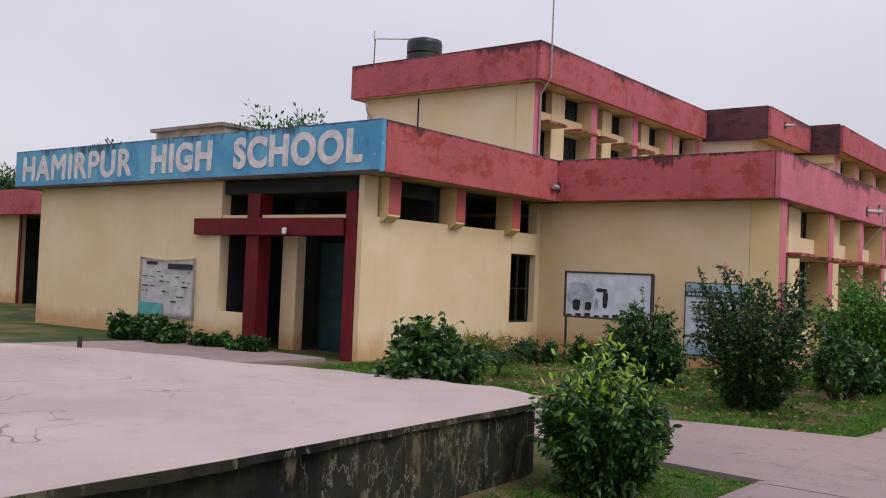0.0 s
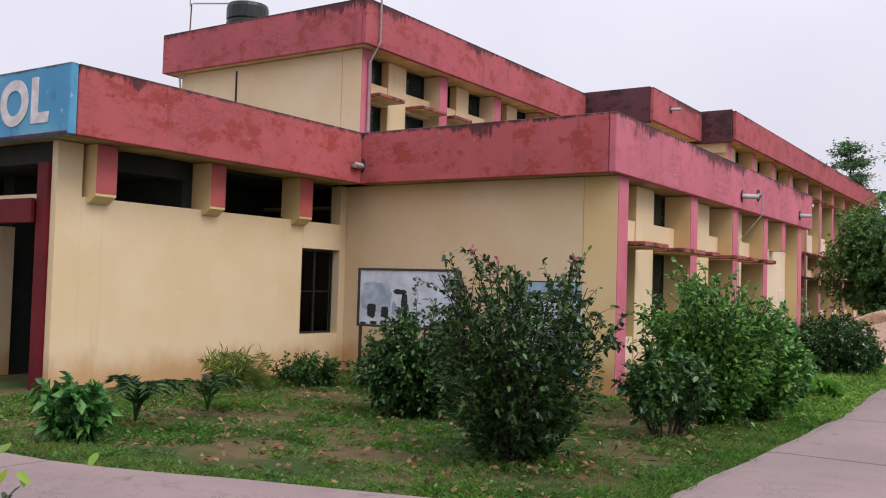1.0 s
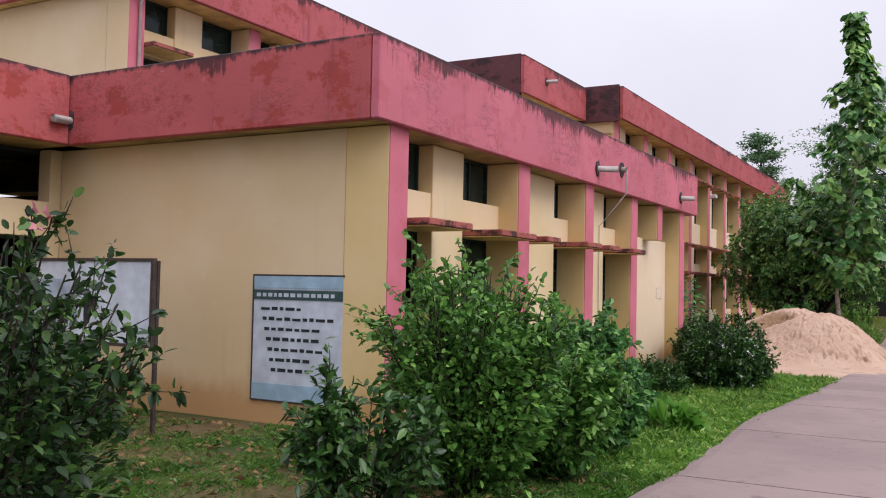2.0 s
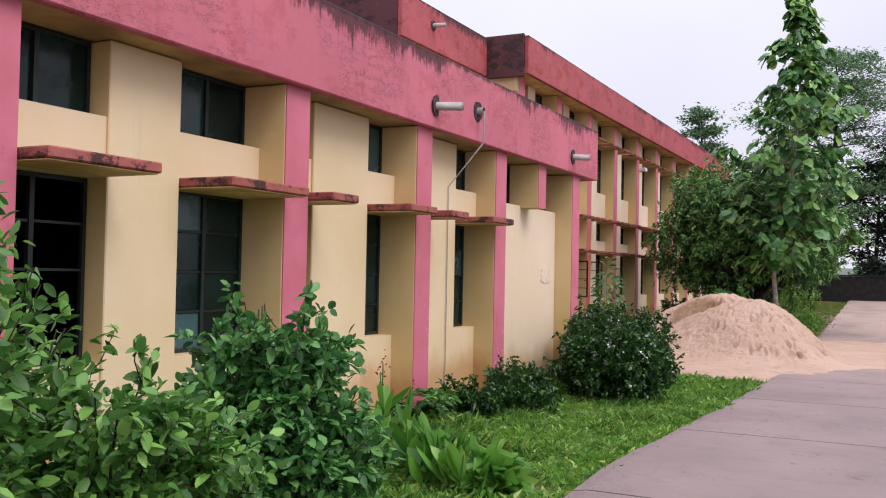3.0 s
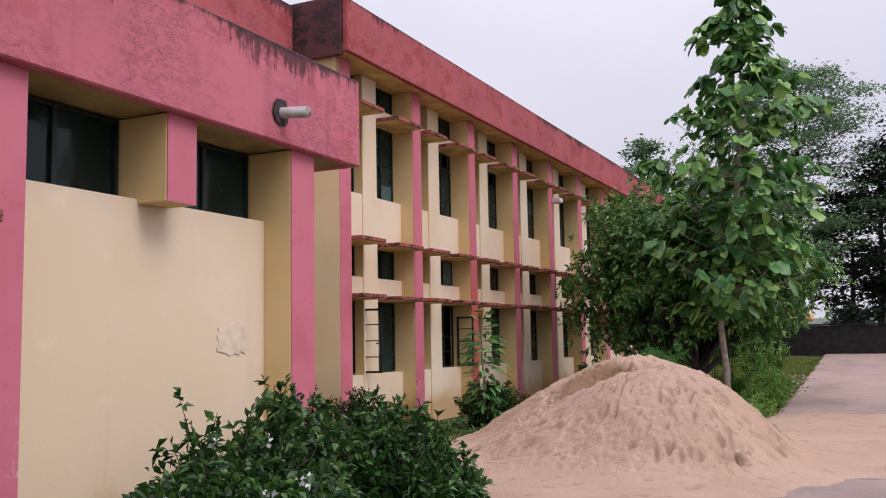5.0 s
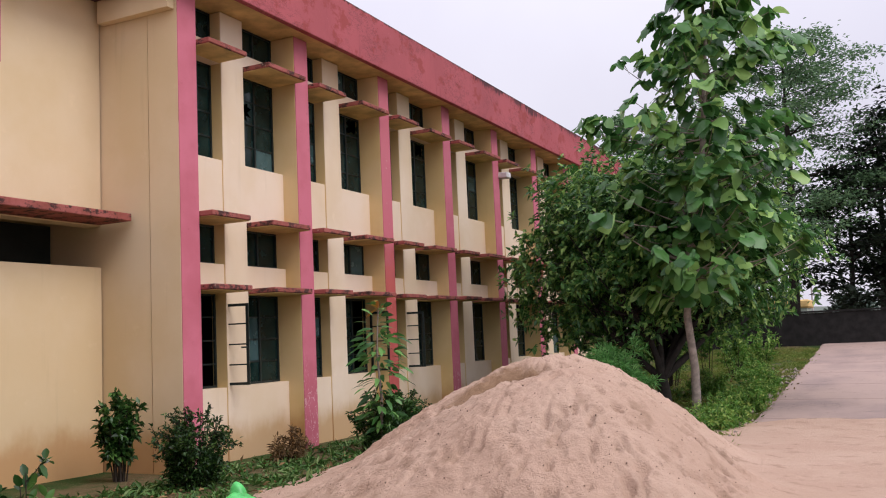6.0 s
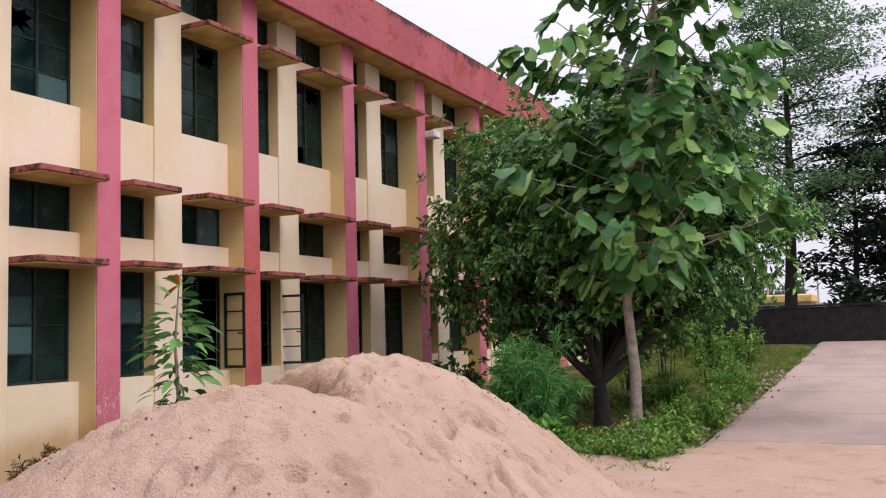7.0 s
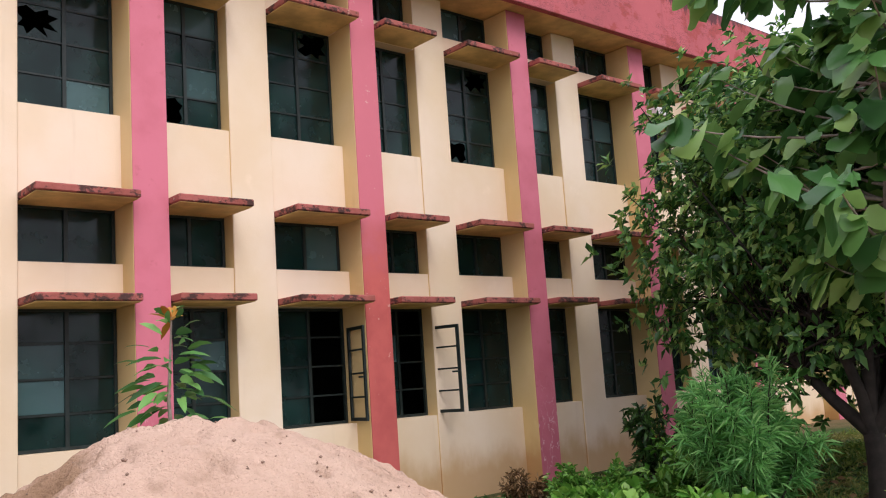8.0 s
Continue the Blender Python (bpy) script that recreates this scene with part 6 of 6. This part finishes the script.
def crown_tree(name, at, label, trunk_top, trunk_r, centre, size, clusters, per, leaf_l, leaf_w, mat, bark, spread=0.32, shell=0.55, limbs=9, lean=(0, 0), mask=None, category="tree", rosette=False, gap=-0.34):
    """Tree: tapered trunk, limbs into the crown, twigs, and many leaf sprays with gaps between them."""
    x0, y0 = at
    z0 = gz(y0) - 0.15
    t = thing(name, (x0, y0, z0), label, category)
    fork = np.array([x0 + lean[0], y0 + lean[1], z0 + trunk_top])
    tubes("trunk", [(limb((x0, y0, z0), fork, (0.05, 0, 0)), np.linspace(trunk_r, trunk_r * 0.7, 6))], bark, t, 10)
    c, s = np.array(centre, float), np.array(size, float)
    lines, ends = [], []
    for k in range(limbs):
        d = unit(rng.normal(size=3) + (0, 0, 0.35))
        e = c + d * s * rng.uniform(0.5, 0.8)
        ln = limb(fork, e, rng.normal(size=3) * 0.25 + (0, 0, 0.2))
        lines.append((ln, np.linspace(trunk_r * 0.55, trunk_r * 0.1, 6)))
        ends.append(ln)
    P, D, O = [], [], []
    made = 0
    while made < clusters:
        d = unit(rng.normal(size=3))
        rad = shell + (1.0 - shell) * rng.uniform(0, 1)
        lump = 0.82 + 0.34 * noise.noise(tuple(d * 2.3 + x0)) + 0.18 * noise.noise(tuple(d * 5.5))
        p = c + d * s * rad * lump
        if p[2] < z0 + 0.4 or noise.noise(tuple(p * 0.9)) < gap:
            continue
        if mask and not mask(p):
            continue
        made += 1
        if made % 5 == 0:
            ln = ends[rng.integers(len(ends))]
            lines.append((limb(ln[rng.integers(2, 6)], p, rng.normal(size=3) * 0.15, 4), np.linspace(trunk_r * 0.12, 0.006, 4)))
        q = rng.normal(size=(per, 3))
        if rosette:
            # sprays at twig ends: leaves fan out round the twig
            for g in range(2):
                tip = p + rng.normal(size=3) * spread * 0.5
                ax = unit(d + (0, 0, 0.5) + rng.normal(size=3) * 0.35)
                fan = rng.normal(size=(per // 2, 3))
                fan = unit(fan - (fan @ ax)[:, None] * ax)
                P.extend(tip + rng.normal(size=(per // 2, 3)) * 0.03)
                D.extend(fan + ax * rng.uniform(-0.15, 0.9, (per // 2, 1)))
                O.extend([ax] * (per // 2))
            continue
        P.extend(p + q * spread * 0.33)
        O.extend([d] * per)
        D.extend(unit(q) + d * 0.5 + (0, 0, 0.1))
    tubes("branchwork", lines, bark, t, 5)
    k = rng.uniform(0.7, 1.25, len(P))
    leaves("crown", np.array(P), np.array(D), leaf_l * k, leaf_w * k, mat, t, 0.15, 0.15, facing=np.array(O))
    return t


crown_tree("mango_tree", (-5.35, 49.0), "dense dark green mango tree with a low spreading crown", 0.85, 0.17, (-5.9, 51.2, 3.75), (4.3, 3.5, 3.2), 4600, 20, 0.165, 0.075, LEAF_MANGO, BARK_DARK, 0.4, 0.45, 14, lean=(-0.05, 0.1), mask=lambda p: p[0] > (-9.55 if p[1] > 50.6 else -8.95) + 0.3 * max(0.0, p[2] - 3.0) - 0.25 * max(0.0, 3.5 - abs(p[2] - 4.0)) * 0.5 and p[2] > 0.95 + 0.36 * max(0.0, p[0] + 6.6) and (p[0] < -3.6 or p[1] > 48.2), rosette=True, gap=-0.36)

# teak: straight pale trunk, tiers of large drooping leaves
teak = thing("teak_tree", (-4.55, 48.1, gz(48)), "tall young teak with a pale trunk and large drooping leaves", "tree")
tk = np.array([[-4.50, 48.1, gz(48) - 0.15], [-4.47, 48.08, 1.0], [-4.56, 48.1, 2.1], [-4.42, 48.1, 3.4], [-4.0, 48.1, 5.6], [-3.75, 48.0, 8.0], [-3.85, 47.9, 12.8]])
tubes("trunk", [(tk, np.array([0.105, 0.085, 0.078, 0.07, 0.055, 0.035, 0.012]))], BARK_PALE, teak, 10)
P, D, O, lines = [], [], [], []
z = 2.5
while z < 12.6:
    f = max(0.0, (z - 2.9) / 8.0)
    base = np.array([np.interp(z, tk[:, 2], tk[:, k]) for k in range(3)])
    reach = 2.05 - 0.15 * f if f < 0.42 else 1.99 * max(0.0, 1 - (f - 0.42) / 0.72) ** 1.05
    reach = max(reach, 0.28)
    for k in range(4 if f < 0.3 else 3 if f < 0.6 else 2):
        az = rng.uniform(0, 2 * np.pi)
        o = np.array([np.cos(az), np.sin(az), 0])
        e = base + o * reach * rng.uniform(0.3, 1.2) + (0, 0, 0.35 * reach * rng.uniform(0.0, 1.5))
        ln = limb(base, e, (0, 0, -0.12 * reach))
        lines.append((ln, np.linspace(0.02 * (1.2 - f), 0.006, 6)))
        for w, n in ((0.4, 3), (0.7, 4), (1.0, 7)):
            m = min(4, int(w * 5))
            p = ln[m] + (ln[m + 1] - ln[m]) * (w * 5 - m)
            for q in range(n):
                a2 = az + (rng.uniform(-2.6, 2.6) if w == 1.0 else rng.normal() * 1.1)
                P.append(p + rng.normal(size=3) * 0.04)
                D.append((np.cos(a2), np.sin(a2), rng.normal() * 0.3 + 0.12))
                O.append(o)
    z += 0.15
tubes("branchwork", lines, BARK_PALE, teak, 5)
nl = len(P)
k = rng.uniform(0.65, 1.2, nl)
round_leaves("crown", np.array(P), np.array(D), 0.38 * k, 0.32 * k, LEAF_TEAK, teak, 0.6, np.array(O) * 0.9)


def layered_tree(name, at, h, spread, tiers, mat, bark, label, start=0.3, per=26, leaf_l=0.28):
    """Tall open tree: long trunk, limbs in loose tiers, flat sprays of small leaves."""
    x0, y0 = at
    t = thing(name, (x0, y0, 0), label, "tree")
    tr = limb((x0, y0, -0.2), (x0 + 0.5, y0, h), (0.35, 0, 0), 8)
    tubes("trunk", [(tr, np.linspace(h * 0.02, 0.03, 8))], bark, t, 8)
    P, D, lines = [], [], []
    for k in range(tiers):
        f = start + (1 - start) * (k + rng.uniform(0, 0.8)) / tiers
        i = min(6, int(f * 7))
        base = tr[i] + (tr[i + 1] - tr[i]) * (f * 7 - i)
        az = rng.uniform(0, 2 * np.pi)
        L = spread * (1.1 - 0.75 * abs(f - 0.55) / 0.55) * rng.uniform(0.6, 1.1)
        e = base + np.array([np.cos(az), np.sin(az), rng.uniform(0.1, 0.5)]) * L
        ln = limb(base, e, (0, 0, 0.25 * L * rng.uniform(-0.4, 0.5)))
        lines.append((ln, np.linspace(0.06 * (1.3 - f), 0.012, 6)))
        for j in range(10):
            u = rng.uniform(0.3, 1.05)
            m = min(4, int(u * 5))
            p = ln[m] + (ln[m + 1] - ln[m]) * (u * 5 - m) + rng.normal(size=3) * (0.28, 0.28, 0.1) * L * 0.4
            P.extend(p + rng.normal(size=(per, 3)) * (0.42, 0.42, 0.14))
            D.extend(rng.normal(size=(per, 3)) * (1, 1, 0.4))
    tubes("branchwork", lines, bark, t, 5)
    k = rng.uniform(0.7, 1.3, len(P))
    leaves("crown", np.array(P), np.array(D), leaf_l * k, leaf_l * 0.45 * k, mat, t, 0.1, 0.1)
    return t


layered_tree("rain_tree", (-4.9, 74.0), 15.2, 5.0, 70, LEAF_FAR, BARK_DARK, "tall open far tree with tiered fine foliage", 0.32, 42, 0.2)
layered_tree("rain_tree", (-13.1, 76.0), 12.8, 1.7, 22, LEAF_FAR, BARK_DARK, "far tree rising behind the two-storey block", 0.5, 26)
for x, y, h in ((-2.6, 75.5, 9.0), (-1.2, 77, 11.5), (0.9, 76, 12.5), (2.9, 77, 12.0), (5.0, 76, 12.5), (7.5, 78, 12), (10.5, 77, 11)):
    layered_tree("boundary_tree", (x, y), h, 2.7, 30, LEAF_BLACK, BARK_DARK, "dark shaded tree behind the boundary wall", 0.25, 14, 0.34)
for x, y, h in ((-27.0, 26, 8.6), (-28.6, 26, 8.4), (-30.2, 26, 8.55), (-42, 26, 8.0), (-44, 26, 7.7), (-52, 26, 7.6), (-49, 27, 7.2)):
    crown_tree("rear_tree", (x, y), "green tree showing above the entrance roof", h * 0.5, 0.14, (x, y, h * 0.74), (2.0, 1.6, h * 0.26), 170, 16, 0.26, 0.1, LEAF_DARK, BARK_DARK, 0.55, 0.3, 8)
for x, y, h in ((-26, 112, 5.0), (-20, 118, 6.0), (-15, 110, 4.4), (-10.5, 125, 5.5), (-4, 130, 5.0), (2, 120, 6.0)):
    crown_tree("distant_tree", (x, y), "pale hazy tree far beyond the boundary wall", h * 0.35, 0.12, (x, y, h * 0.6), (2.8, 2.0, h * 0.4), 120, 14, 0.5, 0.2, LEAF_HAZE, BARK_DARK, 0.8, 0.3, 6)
for x, y in ((-5.0, 57), (-4.6, 60), (-5.6, 63), (-7.5, 66), (-6.5, 55), (-9, 62)):
    shrub("verge_sapling", (x, y), rng.uniform(1.0, 1.9), 0.6, 14, 7, 0.11, 0.05, WEED_HIGH, "thin green sapling on the verge", upright=0.7, bare=0.3, per_twig=10)
for x, y in ((-4.1, 50.5), (-3.8, 52.2), (-4.0, 54), (-4.5, 56.5), (-4.9, 59.5), (-5.5, 62), (-3.7, 47.0), (-3.7, 45.4), (-3.6, 48.8), (-4.6, 45.9), (-5.0, 52.5)):
    shrub("verge_weeds", (x, y), rng.uniform(0.3, 0.75), 0.6, 22, 6, 0.085, 0.035, WEED_HIGH, "weeds growing along the road edge", upright=0.5, bare=0.1, per_twig=9)
for x, y, h in ((-5.2, 53.5, 2.1), (-4.9, 57.5, 1.9), (-6.4, 58.0, 2.4)):
    shrub("thin_sapling", (x, y), h, 0.4, 5, 6, 0.12, 0.06, LEAF_MID, "thin sapling with a small tuft of leaves", upright=0.9, bare=0.6, per_twig=12, per_shoot=10)


# ---------------------------------------------------------------- grass
def grass(name, label, count, place, mat, lo, hi, width=0.007, lean=0.8):
    """Blades as one mass, in tufts; place() gives a root and a density from 0 to 1."""
    P = []
    while len(P) < count:
        p = place()
        if p is None:
            continue
        n = rng.integers(3, 9)
        P.extend(np.array([p[0], p[1]]) + rng.normal(size=(n, 2)) * 0.035)
    P = np.array(P[:count])
    z = slope(P[:, 1]) - 0.03
    base = np.column_stack([P, z])
    n = len(base)
    D = np.column_stack([rng.normal(size=(n, 2)) * lean, np.ones(n)])
    clump = np.array([noise.noise((float(a) * 1.3, float(b) * 1.3, 4.0)) + 0.7 * noise.noise((float(a) * 3.7, float(b) * 3.7, 9.0)) for a, b in P])
    h = rng.uniform(lo, hi, n) * np.clip(1.0 + 0.9 * clump, 0.45, 2.0)
    t = thing(name, (float(P[:, 0].mean()), float(P[:, 1].mean()), gz(float(P[:, 1].mean()))), label, "grass", kind="stuff")
    leaves("blades", base, D, h, width, mat, t, 0.1, 0.25)
    return t


def on_lawn():
    x, y = rng.uniform(-11.4, -2.3), rng.uniform(9.4, 19)
    south = 9.68 + 0.34 * (x + 7) if x > -7 else 9.6
    if y < south - 0.03 * rng.normal() or x > edge_x(y) + 0.05 * abs(rng.normal()) or (x < -6.1 and y > 18.9):
        return None
    bare = noise.noise((x * 0.55, y * 0.55, 3)) + 0.5 * noise.noise((x * 1.7, y * 1.7, 6))
    near = max(0, 1 - abs(y - south) / 0.6) + max(0, 1 - (edge_x(y) - x) / 0.9)
    return (x, y) if rng.uniform() < 0.45 - 1.3 * bare + near else None


def on_strip():
    y = rng.uniform(18.5, 32.6)
    x = rng.uniform(-5.9, edge_x(y) + 0.06)
    if x > edge_x(y) + 0.09 * noise.noise((y * 1.9, 4.0, 1.0)) + 0.05 * rng.normal():
        return None
    return (x, y)


def on_verge():
    y = rng.uniform(42.5, 70)
    e = edge_x(y)
    x = rng.uniform(e - 5.5, e + 0.08)
    if x > e + 0.06 * rng.normal() or sand_height(x, y)[0] > gz(y) + 0.02:
        return None
    d = noise.noise((x * 0.6, y * 0.6, 9))
    return (x, y) if rng.uniform() < 0.6 - 0.6 * d + max(0, 1 - (e - x) / 0.7) else None


def on_patch():
    x, y = rng.uniform(-3.9, -2.25), rng.uniform(-1, 8.1)
    if x > edge_x(y) + 0.04 * rng.normal() or y > 7.78 - 0.13 * (x + 2.5):
        return None
    return (x, y)


def on_back():
    x, y = rng.uniform(-10.2, -5.6), rng.uniform(33, 54)
    return (x, y) if sand_height(x, y)[0] < gz(y) else None


grass("lawn_grass", "patchy green lawn grass before the entrance wing", 56000, on_lawn, GRASS_LAWN, 0.04, 0.12)
grass("lawn_weeds", "low broad weeds scattered in the lawn", 9000, on_lawn, WEED, 0.03, 0.09, 0.035, 1.6)
grass("strip_grass", "lush bright grass strip between road and wing", 90000, on_strip, GRASS, 0.04, 0.13, 0.006)
def on_tufts():
    p = on_strip()
    if p is None or noise.noise((p[0] * 1.6, p[1] * 1.1, 21.0)) < 0.12:
        return None
    return p


grass("tall_tufts", "taller grass tufts in the strip", 7000, on_tufts, WEED_HIGH, 0.1, 0.22, 0.01, 0.5)
grass("strip_weeds", "low broad weeds in the grass strip", 16000, on_strip, WEED_HIGH, 0.06, 0.17, 0.04, 1.3)
grass("verge_grass", "rough yellow-green grass on the far verge", 60000, on_verge, GRASS_DRY, 0.07, 0.2, 0.01)
grass("verge_low_weeds", "dark low weeds among the verge litter", 9000, lambda: (lambda p: p if p and p[1] > 44.5 else None)(on_verge()), WEED, 0.05, 0.12, 0.03, 1.4)
grass("patch_grass", "green grass beside the platform", 12000, on_patch, GRASS_LAWN, 0.05, 0.13)
grass("back_weeds", "weeds under the classroom windows", 15000, on_back, WEED, 0.06, 0.2, 0.04, 1.0)


def litter(name, label, count, area, mat, size, category):
    """Fallen leaves or crumbs lying flat on the ground."""
    x0, x1, y0, y1 = area
    P = np.column_stack([rng.uniform(x0, x1, count), rng.uniform(y0, y1, count), np.zeros(count)])
    P[:, 2] = slope(P[:, 1]) + 0.012
    D = np.column_stack([rng.normal(size=(count, 2)), rng.normal(size=count) * 0.25])
    t = thing(name, ((x0 + x1) / 2, (y0 + y1) / 2, gz((y0 + y1) / 2)), label, category, kind="stuff")
    leaves("scatter", P, D, size * rng.uniform(0.5, 1.4, count), size * 0.6, mat, t)
    return t


litter("leaf_litter", "dry brown leaves scattered over the lawn", 1500, (-11, -3, 10.6, 18.6), LEAF_DRY, 0.09, "leaves")
litter("leaf_litter", "dry brown leaves below the classroom windows", 900, (-10.2, -6, 34, 50), LEAF_DRY, 0.1, "leaves")
litter("leaf_litter", "dry leaves and twigs along the verge", 900, (-7.5, -3.0, 45, 60), LEAF_DRY, 0.1, "leaves")

rubble = thing("edge_rubble", (-3.2, 50, gz(50)), "broken stones and soil lumps along the road edge", "rubble", kind="stuff")
rv, rf = [], []
for k in range(260):
    y = rng.uniform(43.8, 60)
    x = edge_x(y) - abs(rng.normal()) * 0.45 - 0.02
    r = rng.uniform(0.02, 0.09)
    o = len(rv)
    for dx, dy, dz in ((1, 0, 0), (-0.9, 0.3, 0), (0.1, 1.1, 0.1), (0, -1, 0.2), (0.2, 0.1, 0.8), (0, 0, -0.9)):
        rv.append((x + r * dx * rng.uniform(0.6, 1.3), y + r * dy * rng.uniform(0.6, 1.3), gz(y) + r * 0.3 + r * dz))
    rf += [(o + a, o + b, o + c) for a, b, c in ((0, 2, 4), (2, 1, 4), (1, 3, 4), (3, 0, 4), (2, 0, 5), (1, 2, 5), (3, 1, 5), (0, 3, 5))]
raw("stones", rv, rf, plain("dusty_stone", (0.30, 0.24, 0.2), 0.9, 0.4, 9.0), rubble)
